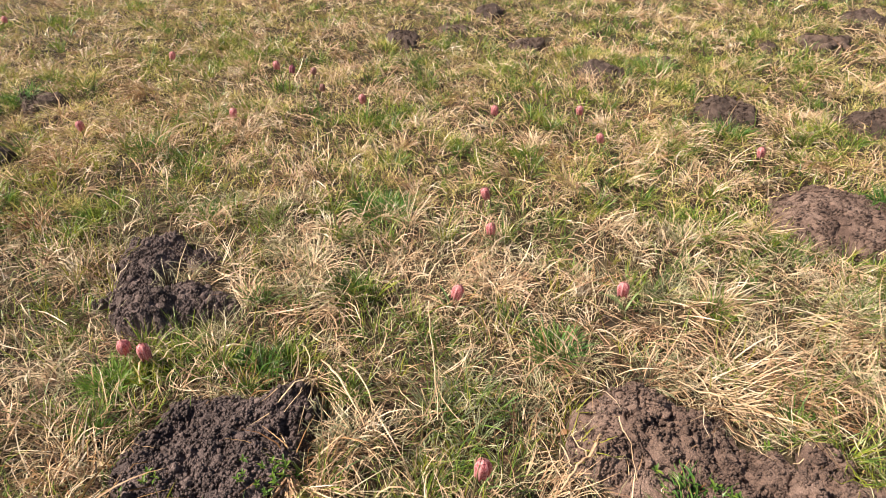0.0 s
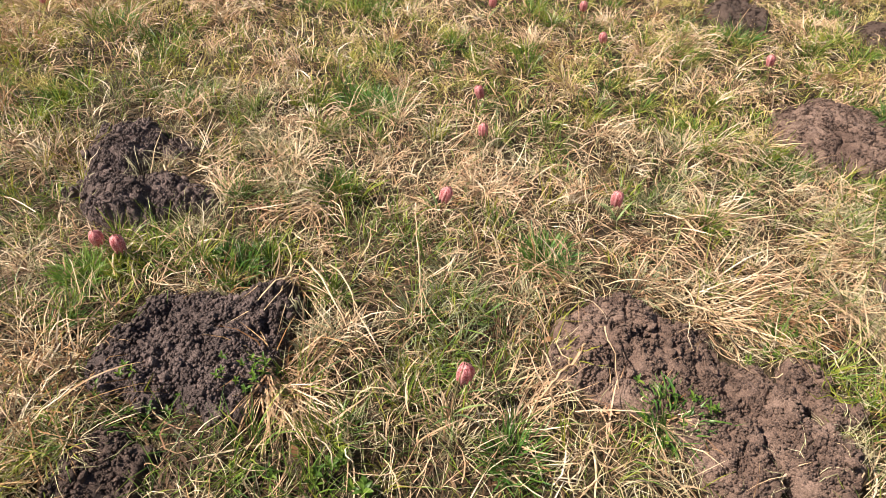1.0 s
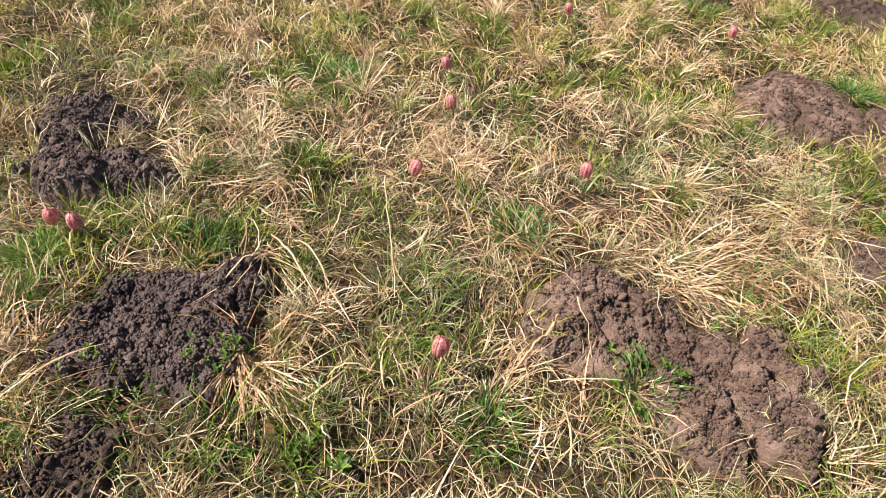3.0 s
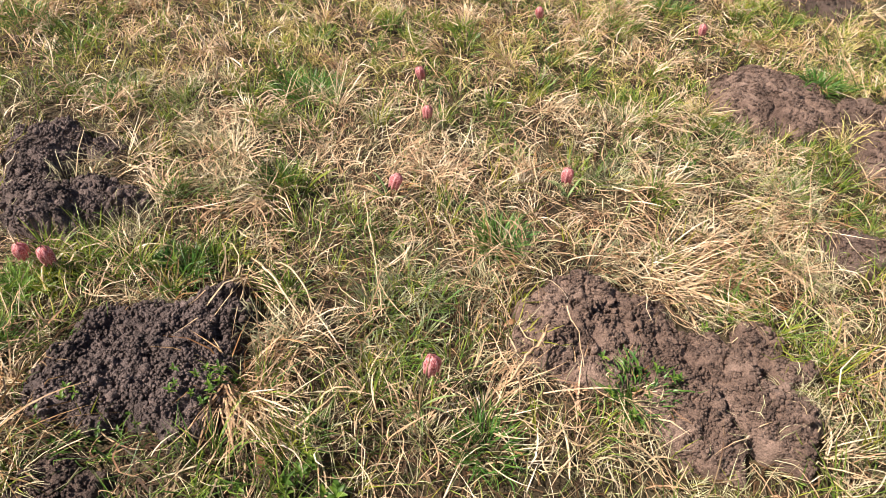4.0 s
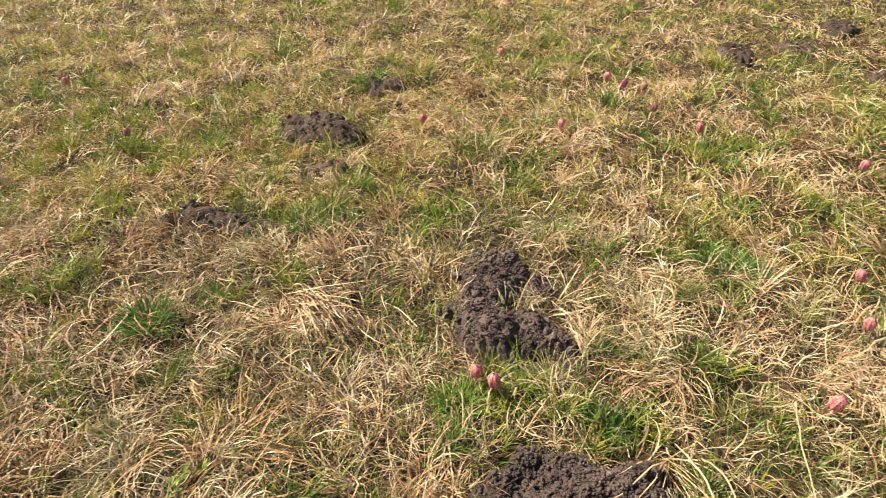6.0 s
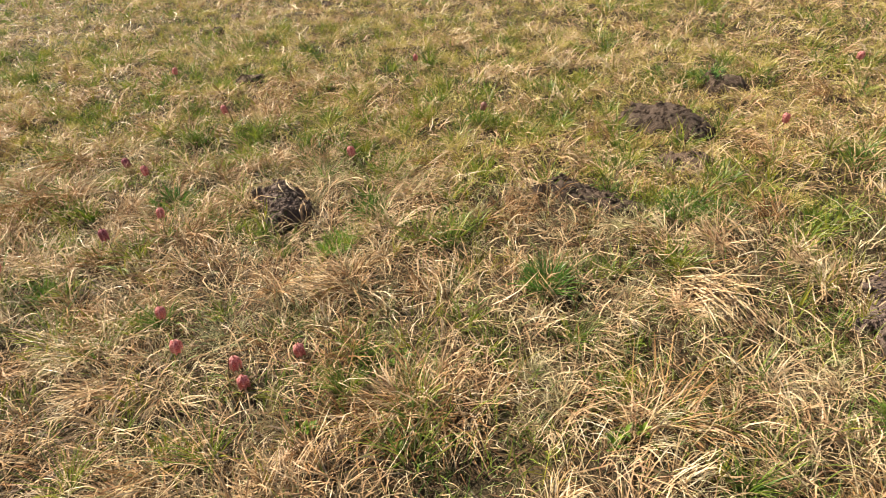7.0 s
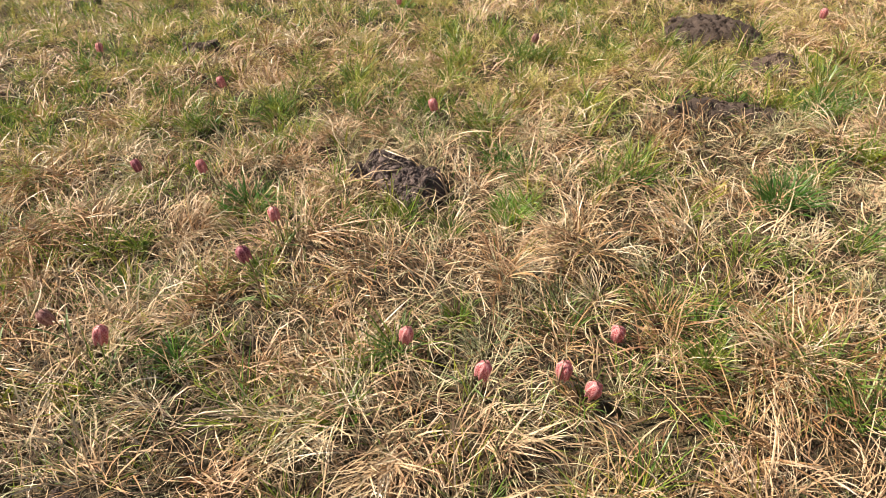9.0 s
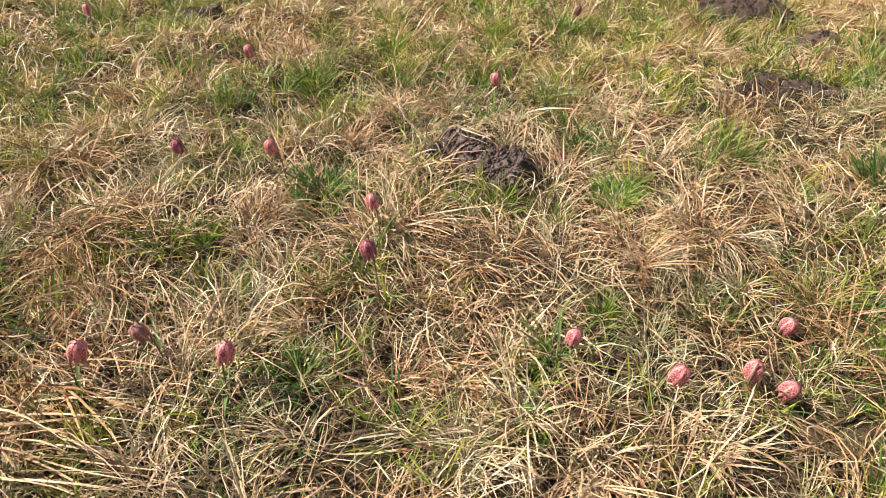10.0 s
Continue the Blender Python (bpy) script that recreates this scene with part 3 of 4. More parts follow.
def clear_of_soil(r, x, y, az, length):
    """Blades beside a heap mostly lie away from it."""
    tip = bare(x + 0.8 * length * np.cos(az), y + 0.8 * length * np.sin(az))
    return np.where((tip > 0.004) & (r.random(len(x)) < 0.65), az + math.pi, az)


def greenness(x, y):
    """How green the sward is, 0 to 1, in patches."""
    far = np.clip((np.hypot(x + 0.7, y - 0.5) - 1.3) * 0.03, 0, 0.05)
    g = fbm(x, y, 0.8, 41, 2) * 0.22 + vnoise(x, y, 0.17, 77) * 0.31 + vnoise(x, y, 0.065, 79) * 0.47 + far
    g = g + 0.10 * np.exp(-((x + 0.45) / 0.45) ** 2 - ((y - 1.35) / 0.45) ** 2)
    g = g + 0.07 * np.exp(-((x - 0.4) / 0.7) ** 2 - ((y - 1.75) / 0.6) ** 2) - 0.08 * np.exp(-((x + 1.45) / 0.3) ** 2 - ((y - 0.5) / 0.25) ** 2)
    g = g - 0.10 * np.exp(-((x + 1.40) / 0.25) ** 2 - ((y - 0.92) / 0.20) ** 2)
    g = g - 0.07 * np.clip((-x - 0.6) / 0.8, 0, 1) * np.clip((y - 0.8) / 0.8, 0, 1)
    return np.clip((g - 0.450) / 0.18, 0, 1)


def growth(x, y):
    """How tall the sward grows: high on tussocks, low in the hollows between them."""
    t = 1.0 - 1.25 * cells(x + 0.06 * vnoise(x, y, 0.1, 13), y, 0.21, 21)
    return np.clip(0.85 + 0.55 * t, 0.5, 1.25)


def shaggy(x, y):
    """Where the old grass stands in rough tussocks instead of lying matted."""
    return 0.65 * np.clip((-x - 0.65) / 0.4, 0, 1) * np.clip(1.7 - 0.6 * np.hypot(x + 1.4, y - 0.3), 0.15, 1)


def paleness(x, y):
    """Where fine pale grass gains on the rest: the side farther from the heaps."""
    return np.clip((-x - 0.6) / 0.8, 0, 1) * np.clip((y - 0.8) / 0.8, 0, 1)


def combed(x, y):
    """Direction in which the dead grass lies."""
    return (fbm(x, y, 0.7, 51) * 2.2 + vnoise(x, y, 0.16, 61) * 0.9) * 2 * math.pi


RINGS = [(0.0, 0.5, 1.65, 0.88, 4), (0.5, 0.95, 1.42, 0.95, 4), (0.95, 1.6, 1.15, 1.1, 3), (1.6, 2.5, 0.85, 1.2, 2), (2.5, 3.6, 0.55, 1.5, 2), (3.6, 5.8, 0.32, 2.0, 2),
         (-1.0, 99.0, 0.09, 7.2, 2)]


def clump(r, x, y, many, size, tall):
    """Roots of bunches: for each blade its bunch, root, way out from the middle and how far out it stands."""
    ci = np.repeat(np.arange(len(x)), many.astype(int))
    n = len(ci)
    size, tall = r.uniform(*size, len(x))[ci], r.uniform(*tall, len(x))[ci]
    q, a = np.sqrt(r.random(n)), r.uniform(0, 6.283, n)
    return ci, n, x[ci] + q * size * np.cos(a), y[ci] + q * size * np.sin(a), q, a, tall


straw, rusty_blades, litter, fine, pale, green, young = [], [], [], [], [], [], []
for ring in RINGS:
    lo, hi, dens, fat, seg = ring
    r = np.random.default_rng(int(lo * 100) + 105)
    wisp = fine if 0 <= lo < 0.9 else pale
    few = max(seg - 1, 2)
    # broken brown blades lying on the earth
    x, y = scatter(r, ring, 2500 * dens)
    k = within(x, y) < r.uniform(-0.06, 0.06, len(x))
    x, y = x[k], y[k]
    n = len(x)
    litter.append(ribbons(r, x, y, ground_z(x, y) + 0.003 + 0.008 * r.random(n), r.uniform(0, 6.28, n), np.full(n, 1.5), r.uniform(1.4, 1.75, n), r.uniform(0.025, 0.07, n),
                          r.uniform(0.0016, 0.0042, n) * fat, 1, 0.8, 0.35, 0.012, 0.9))
    # dead grass
    x, y = scatter(r, ring, 3000 * dens)
    g = greenness(x, y)
    k = (r.random(len(x)) > g * 0.66) & (r.random(len(x)) > 0.3 * shaggy(x, y)) & (within(x, y) < r.uniform(-0.06, 0.10, len(x)))
    x, y = x[k], y[k]
    n = len(x)
    az = combed(x, y) + r.normal(0, 1.1, n)
    stand = (vnoise(x, y, 0.15, 23) - 0.17 + 0.04 * max(lo, 0) + 0.2 * shaggy(x, y)) * 1.3 > r.random(n)
    th0 = np.where(stand, np.abs(r.normal(0.55, 0.32, n)), np.pi / 2 - np.abs(r.normal(0, 0.42, n)))
    th1 = th0 + np.where(stand, r.uniform(0.5, 2.2, n), r.uniform(0.0, 0.9, n))
    length = np.where(stand, r.uniform(0.035, 0.085, n) * growth(x, y), 0.035 + 0.085 * r.random(n) ** 1.5 + 0.07 * (r.random(n) < 0.08))
    az = clear_of_soil(r, x, y, az, length)
    width = (0.0010 + 0.0022 * r.random(n) ** 1.8) * fat
    z = ground_z(x, y) + r.random(n) ** 1.3 * 0.024
    straw.append(ribbons(r, x, y, z, az, th0, th1, length, width, seg, 1.3, 0.7, 0.018, 0.85))
    # dead grass in bunches that lean over, some of them rusty
    for rough, heap in ((False, straw), (True, rusty_blades)):
        x, y = scatter(r, ring, 140 * min(1.5, dens * 1.3))
        keep = 0.06 + 0.34 * shaggy(x, y) if rough else 0.62
        k = (greenness(x, y) * 0.8 < r.random(len(x))) & (within(x, y) < -0.08) & (r.random(len(x)) < keep)
        x, y = x[k], y[k]
        ci, n, bx, by, q, a, tall = clump(r, x, y, r.uniform(14, 52, len(x)) * min(max(dens, 0.4), 1.15), (0.008, 0.030), (0.045, 0.105))
        way, pull = combed(x, y)[ci], (r.random(len(x)) * 0.9)[ci]
        az = np.arctan2(np.sin(a) * (1 - pull) + np.sin(way) * pull, np.cos(a) * (1 - pull) + np.cos(way) * pull) + r.normal(0, 0.5, n)
        th0 = np.abs(r.normal(0.22, 0.28, n)) + 0.30 * q + 0.3 * pull
        tall = tall * growth(bx, by) * r.uniform(0.5, 1.2, n) * (1 + 0.2 * shaggy(bx, by))
        heap.append(ribbons(r, bx, by, ground_z(bx, by), az, th0, th0 + r.uniform(0.5, 2.3, n), tall, (0.0010 + 0.0019 * r.random(n) ** 1.5) * fat, seg, 0.8, 0.7, 0.016, 0.6))
    # thin pale grass between
    x, y = scatter(r, ring, 4300 * dens)
    k = (vnoise(x, y, 0.3, 91) * 0.8 + 0.2 + 0.4 * paleness(x, y) > r.random(len(x))) & (within(x, y) < r.uniform(-0.06, 0.10, len(x)))
    x, y = x[k], y[k]
    n = len(x)
    th0 = np.abs(r.normal(0.6, 0.4, n))
    z = ground_z(x, y) + r.random(n) * 0.01
    wisp.append(ribbons(r, x, y, z, combed(x, y) + r.normal(0, 1.6, n), th0, th0 + r.uniform(0.4, 1.9, n), r.uniform(0.02, 0.065, n),
                        r.uniform(0.0008, 0.0017, n) * fat, few, 0.8, 0.8, 0.012, 0.5))
    # fine pale tufts, standing
    x, y = scatter(r, ring, 170 * min(1.2, dens * 1.2))
    k = (vnoise(x, y, 0.22, 93) * 1.5 - 0.28 + 0.6 * paleness(x, y) > r.random(len(x))) & (within(x, y) < -0.04)
    x, y = x[k], y[k]
    ci, n, bx, by, q, a, tall = clump(r, x, y, r.uniform(18, 60, len(x)) * min(max(dens, 0.4), 1.1), (0.010, 0.032), (0.030, 0.062))
    th0 = np.abs(r.normal(0.2, 0.25, n)) + 0.4 * q
    wisp.append(ribbons(r, bx, by, ground_z(bx, by), a + r.normal(0, 0.7, n), th0, th0 + r.uniform(0.3, 1.5, n), tall * growth(bx, by) * r.uniform(0.5, 1.2, n),
                        r.uniform(0.0008, 0.0017, n) * fat, few, 0.4, 0.8, 0.012, 0.3))
    # living grass
    x, y = scatter(r, ring, 4200 * dens)
    k = (0.09 + greenness(x, y) * (0.66 if seg > 2 else 0.5) > r.random(len(x))) & (within(x, y) < r.uniform(-0.06, 0.08, len(x)))
    x, y = x[k], y[k]
    n = len(x)
    th0 = np.abs(r.normal(0.4, 0.3, n))
    z = ground_z(x, y) + 0.004 * r.random(n)
    fresh = r.random(n) < 0.65 * paleness(x, y)
    for k, sward in ((~fresh, green), (fresh, young)):
        m = int(k.sum())
        if m:
            sward.append(ribbons(r, x[k], y[k], z[k], r.uniform(0, 6.28, m), th0[k], th0[k] + r.uniform(0.1, 1.4, m), r.uniform(0.025, 0.075, m) * (0.75 + 0.5 * vnoise(x[k], y[k], 0.25, 8)),
                                 r.uniform(0.0009, 0.0021, m) * fat, few, 0.4, 0.9, 0.012, 0.4))
    # bunches of living grass
    x, y = scatter(r, ring, 90 * min(1.2, dens * 1.6))
    k = (greenness(x, y) * 0.8 + 0.25 > r.random(len(x))) & (within(x, y) < -0.05)
    x, y = x[k], y[k]
    ci, n, bx, by, q, a, tall = clump(r, x, y, r.uniform(16, 62, len(x)) * min(max(dens, 0.4), 1.2), (0.008, 0.034), (0.040, 0.095))
    th0 = np.abs(r.normal(0.15, 0.25, n)) + 0.35 * q
    green.append(ribbons(r, bx, by, ground_z(bx, by), a + r.normal(0, 0.7, n), th0, th0 + r.uniform(0.1, 1.2, n), tall * r.uniform(0.5, 1.1, n) * (1 + 0.35 * shaggy(bx, by)),
                         r.uniform(0.0012, 0.0028, n) * fat, few, 0.3, 0.9, 0.012, 0.3))
sprigs = []
for ring in RINGS[:4]:
    r = np.random.default_rng(int(ring[0] * 100) + 905)
    x, y = scatter(r, ring, 38)
    k = (within(x, y) < -0.03) & (r.random(len(x)) < 0.45 + 0.5 * greenness(x, y))
    x, y = x[k], y[k]
    ci, n, bx, by, q, a, tall = clump(r, x, y, r.uniform(4, 13, len(x)), (0.004, 0.014), (0.045, 0.085))
    th0 = np.abs(r.normal(0.12, 0.15, n)) + 0.2 * q
    sprigs.append(ribbons(r, bx, by, ground_z(bx, by), a, th0, th0 + r.uniform(0.1, 0.8, n), tall * r.uniform(0.6, 1.1, n), r.uniform(0.0018, 0.0032, n) * ring[3], 2, 0.3, 0.7, 0.012, 0.3))
joined("grass_sprigs", sprigs, YELLOW, "small upright sprigs of yellow-green young grass", "grass")
joined("grass_litter", litter, LITTER, "brown broken dead blades lying on the earth under the sward", "litter")
joined("dry_grass", straw, STRAW, "matted pale straw-coloured dead grass lying in all directions", "dry grass")
joined("rusty_grass", rusty_blades, RUST, "bunches of rust-brown dead grass standing among paler straw", "dry grass")
joined("wispy_grass", fine, WISP, "thin curling olive and pale grass blades between the straw", "grass")
joined("pale_grass", pale, PALE, "thin pale yellow grass of the farther meadow", "grass")
joined("young_grass", young, YELLOW, "thin yellow-green young grass of the farther meadow", "grass")
joined("green_grass", green, GREEN, "short fresh green grass growing through the dead straw", "grass")


# ---- tufts and tussocks that stand out ----
def tuft(x, y, spread, count, tall, mat, name, label, category, group, seed, lean=0.0, droop=0.7, wide=0.0021, az0=None, seg=5, fan=0.45):
    r = np.random.default_rng(seed)
    base = float(ground_z(x, y))
    rad, ang = spread * np.sqrt(r.random(count)), r.uniform(0, 6.283, count)
    rx, ry = x + rad * np.cos(ang), y + rad * np.sin(ang)
    az = ang + r.normal(0, 0.6, count) if az0 is None else az0 + r.normal(0, fan, count)
    th0 = np.clip(np.abs(r.normal(lean, 0.28, count)) + 0.3 * rad / spread, 0, 1.5)
    v, f = ribbons(r, rx, ry, ground_z(rx, ry) + np.zeros(count), az, th0, th0 + np.abs(r.normal(droop, 0.35, count)),
                   tall * r.uniform(0.55, 1.1, count), wide * r.uniform(0.6, 1.2, count), seg, 0.35, 0.7)
    ob = new(name)
    ob.location = (x, y, base)
    tagged(part("foliage", mesh_from("foliage", v - np.array([x, y, base]), f, mat), ob), kind="stuff")
    # old dead blades round the foot
    k = max(6, count // 5)
    rad, ang = spread * (0.5 + 0.7 * r.random(k)), r.uniform(0, 6.283, k)
    rx, ry = x + rad * np.cos(ang), y + rad * np.sin(ang)
    th0 = np.clip(r.normal(0.9, 0.3, k), 0.1, 1.5)
    v, f = ribbons(r, rx, ry, ground_z(rx, ry) + np.zeros(k), ang + r.normal(0, 0.8, k), th0, th0 + r.uniform(0.1, 0.9, k),
                   tall * r.uniform(0.3, 0.65, k), wide * r.uniform(0.6, 1.1, k), 3, 0.4, 0.7)
    tagged(part("stubble", mesh_from("stubble", v - np.array([x, y, base]), f, RUST), ob, "short brown dead blades round the foot"), kind="stuff")
    return tagged(ob, label, category, group)


GREEN_TUFTS = [(0.335, 1.265, 0.045, 120, 0.072), (-1.13, 0.94, 0.045, 120, 0.085), (-1.61, 0.70, 0.042, 140, 0.055), (-1.93, 0.10, 0.035, 28, 0.055),
               (-0.10, 1.76, 0.09, 120, 0.07), (0.95, 2.42, 0.05, 60, 0.09), (1.245, 1.965, 0.045, 90, 0.09), (-0.46, 1.09, 0.05, 90, 0.06),
               (-0.22, 1.16, 0.06, 90, 0.05), (0.525, 0.945, 0.050, 70, 0.065), (0.30, 0.86, 0.05, 60, 0.06), (-1.70, 0.86, 0.04, 60, 0.07),
               (-2.13, 0.50, 0.05, 90, 0.08), (-1.08, 1.42, 0.09, 120, 0.06), (-1.50, 2.30, 0.05, 60, 0.10), (0.80, 3.05, 0.07, 80, 0.10)]
for i, (x, y, spread, count, tall) in enumerate(GREEN_TUFTS):
    tuft(x, y, spread * 0.7, int(count * 2.4), tall, FRESH if i in (2, 7, 15) else TUFT, "grass_tuft", "tuft of fresh green grass standing out of dry straw", "grass tuft", "green tufts", 300 + i, 0.22, 0.7, 0.0025)
YELLOW_TUFTS = [(0.35, 1.04, 0.025, 22, 0.09), (-0.37, 1.49, 0.02, 20, 0.09), (0.22, 1.30, 0.03, 26, 0.08), (-1.17, 1.40, 0.025, 24, 0.11),
                (0.83, 1.00, 0.05, 40, 0.10), (0.92, 0.90, 0.06, 50, 0.09), (-1.44, 0.14, 0.025, 22, 0.06), (-1.80, 1.02, 0.03, 26, 0.10),
                (0.90, 1.84, 0.015, 8, 0.08), (-0.66, 1.42, 0.035, 26, 0.12), (0.35, 1.11, 0.02, 18, 0.07), (0.48, 1.29, 0.018, 16, 0.07),
                (0.34, 1.45, 0.03, 26, 0.07), (-1.30, 0.89, 0.04, 46, 0.08), (-1.80, 0.33, 0.03, 26, 0.06), (-1.21, 0.62, 0.025, 22, 0.07)]
for i, (x, y, spread, count, tall) in enumerate(YELLOW_TUFTS):
    tuft(x, y, spread, count, tall, YELLOW, "yellow_grass_tuft", "slender tuft of bright yellow-green grass", "grass tuft", "yellow-green tufts", 340 + i, 0.15, 0.45)
GREY_TUFTS = [(-0.05, 1.05), (-0.02, 1.00), (0.13, 1.08), (0.20, 1.05), (0.13, 0.99), (0.26, 1.11), (0.67, 1.72), (0.18, 1.16), (0.29, 1.17), (0.16, 1.24),
              (0.58, 1.49), (0.52, 1.24), (-2.03, 0.18), (-1.94, 0.12), (-1.92, 0.01), (-1.70, 0.09), (-1.73, 0.52), (-1.37, 0.65), (-1.44, 0.49), (-1.50, 0.35)]
for i, (x, y) in enumerate(GREY_TUFTS):
    tuft(x, y, 0.022 + 0.012 * (i % 3), 70 + 25 * (i % 3), 0.040 + 0.008 * (i % 4), SILVER, "fine_grass_tuft", "fine grey-green tuft of short curling grass among straw",
         "grass tuft", "grey-green tufts", 360 + i, 0.25, 0.9, 0.0017, None, 4)
TUSSOCKS = [(-0.065, 0.93, 0.03, 130, 0.18, -0.95), (-0.10, 1.15, 0.02, 30, 0.19, -0.7), (0.62, 1.19, 0.04, 70, 0.17, -0.75), (0.66, 1.24, 0.06, 80, 0.18, -0.1),
            (-1.69, 0.26, 0.015, 60, 0.13, 9), (-1.97, 0.46, 0.03, 90, 0.22, -0.7), (-2.42, 1.28, 0.08, 150, 0.16, -1.2), (-1.70, 1.05, 0.08, 150, 0.15, -1.2),
            (-1.43, 1.56, 0.08, 150, 0.14, -1.6), (-0.92, 1.18, 0.05, 130, 0.21, -0.45), (0.70, 2.30, 0.09, 150, 0.18, -0.7), (-1.76, 1.08, 0.06, 100, 0.14, 9)]
TUSSOCKS += [(-2.27, -0.03, 0.05, 50, 0.25, -0.2), (-2.24, -0.12, 0.06, 60, 0.25, -0.02)]
MATS = (9, 12, 13)
TUSSOCKS += [(-1.53, 0.13, 0.04, 80, 0.13, -1.3), (-0.72, 1.42, 0.05, 90, 0.13, 9), (0.98, 1.40, 0.07, 130, 0.18, -2.9),
             (0.80, 1.30, 0.06, 90, 0.18, -2.4), (0.50, 0.945, 0.03, 40, 0.11, -1.2), (0.42, 0.90, 0.04, 24, 0.10, 9)]
RUSTY = [(-0.76, 0.80, 0.06, 130, 0.15, 9), (-1.08, 0.47, 0.06, 120, 0.14, -1.4), (-1.02, 0.55, 0.05, 100, 0.13, -0.9), (-2.18, -0.09, 0.07, 100, 0.09, -0.2), (-2.45, 0.24, 0.08, 300, 0.19, -0.5), (-2.65, 0.40, 0.08, 240, 0.18, -0.4), (-2.34, 0.16, 0.06, 150, 0.16, -0.9),
         (-2.32, 0.02, 0.05, 120, 0.14, 9), (-0.44, 0.93, 0.06, 50, 0.12, -1.2), (-0.37, 0.80, 0.04, 40, 0.18, -0.2), (-0.38, 0.70, 0.05, 50, 0.12, 0.6),
         (-1.74, 0.21, 0.04, 90, 0.13, -0.6), (0.72, 1.20, 0.05, 70, 0.15, -0.5)]
for i, (x, y, spread, count, tall, az0) in enumerate(TUSSOCKS + RUSTY):
    rusty = i >= len(TUSSOCKS)
    tuft(x, y, spread, count, tall, RUST if rusty or i == 12 else STRAW, "straw_tussock",
         "flattened tussock of long rust-brown dead grass" if rusty else "flattened tussock of long bleached dead grass",
         "tussock", "dry tussocks", 380 + i, 0.95 if i in MATS else 1.0, 0.8 if i in MATS else 0.7, 0.0028 if i in MATS else 0.0024, None if az0 > 8 else az0, 6, 0.22 if i in MATS else 0.42 if i == 0 else 0.7)


# ---- chequered flowers ----
def petal_mesh(kind, inner, flare):
    rows, cols = 8, 4
    v, uv, f = [], [], []
    for i in range(rows + 1):
        u = i / rows
        rad = 0.0138 * (math.sin(min(u / 0.42, 1) * math.pi / 2) ** 0.5) * (1 - flare * max(u - 0.55, 0) ** 1.3)
        half = 0.60 * (1 - max(u - 0.72, 0) ** 2 * 9.5) * (0.75 + 0.25 * min(u / 0.3, 1))
        for j in range(cols + 1):
            c = (j / cols - 0.5) * 2
            a = c * half
            q = rad - (0.0012 if inner else 0) - 0.0016 * c * c + (0.0012 if abs(c) < 0.1 else 0) * min(1, u * 5)
            v.append((q * math.cos(a), q * math.sin(a), -0.039 * u ** 1.08 + 0.0012 * c * c))
            uv.append((j / cols * 0.55, u))
    for i in range(rows):
        for j in range(cols):
            a = i * (cols + 1) + j
            f.append((a, a + 1, a + cols + 2, a + cols + 1))
    me = mesh_from("petal", v, f, PETAL[kind])
    lay = me.uv_layers.new(name="UVMap")
    for loop in me.loops:
        lay.data[loop.index].uv = uv[loop.vertex_index]
    return me


PETAL_MESH = {k: (petal_mesh(k, False, 0.55), petal_mesh(k, True, 0.65)) for k in PETAL}


def leaf_mesh(name, mat, length, width, curl, seg=7):
    v, f = [], []
    for i in range(seg + 1):
        s = i / seg
        w = width * math.sin(math.pi * (0.12 + 0.88 * s)) ** 0.8 * 0.5
        th = 0.25 + curl * s
        x, z = length * (s * math.sin(th * 0.8 + 0.2)), length * (s * math.cos(th))
        for c in (-1, 0, 1):
            v.append((x, c * w, z + abs(c) * w * 0.5))
    for i in range(seg):
        for j in range(2):
            a = i * 3 + j
            f.append((a, a + 1, a + 4, a + 3))
    return mesh_from(name, v, f, mat)


LEAVES = [leaf_mesh("leaf", GREY_LEAF, 0.075, 0.005, 0.7), leaf_mesh("leaf", GREY_LEAF, 0.06, 0.004, 1.1), leaf_mesh("leaf", GREY_LEAF, 0.085, 0.0045, 0.45)]


def tube(points, radius, sides=6):
    """Round stem along points, thinner towards its end."""
    v, f, n = [], [], len(points)
    for i, p in enumerate(points):
        t = (Vector(points[min(i + 1, n - 1)]) - Vector(points[max(i - 1, 0)])).normalized()
        a = t.orthogonal().normalized()
        b = t.cross(a)
        rr = radius * (1 - 0.35 * i / (n - 1))
        for k in range(sides):
            w = 2 * math.pi * k / sides
            v.append(tuple(Vector(p) + a * (rr * math.cos(w)) + b * (rr * math.sin(w))))
    for i in range(n - 1):
        for k in range(sides):
            f.append((i * sides + k, i * sides + (k + 1) % sides, (i + 1) * sides + (k + 1) % sides, (i + 1) * sides + k))
    return v, f


WORDS = {"pink": "nodding pink chequered bell flower among dry grass", "purple": "nodding dark purple chequered bell flower among dry grass",
         "brown": "faded brownish bell flower bent into dry grass"}


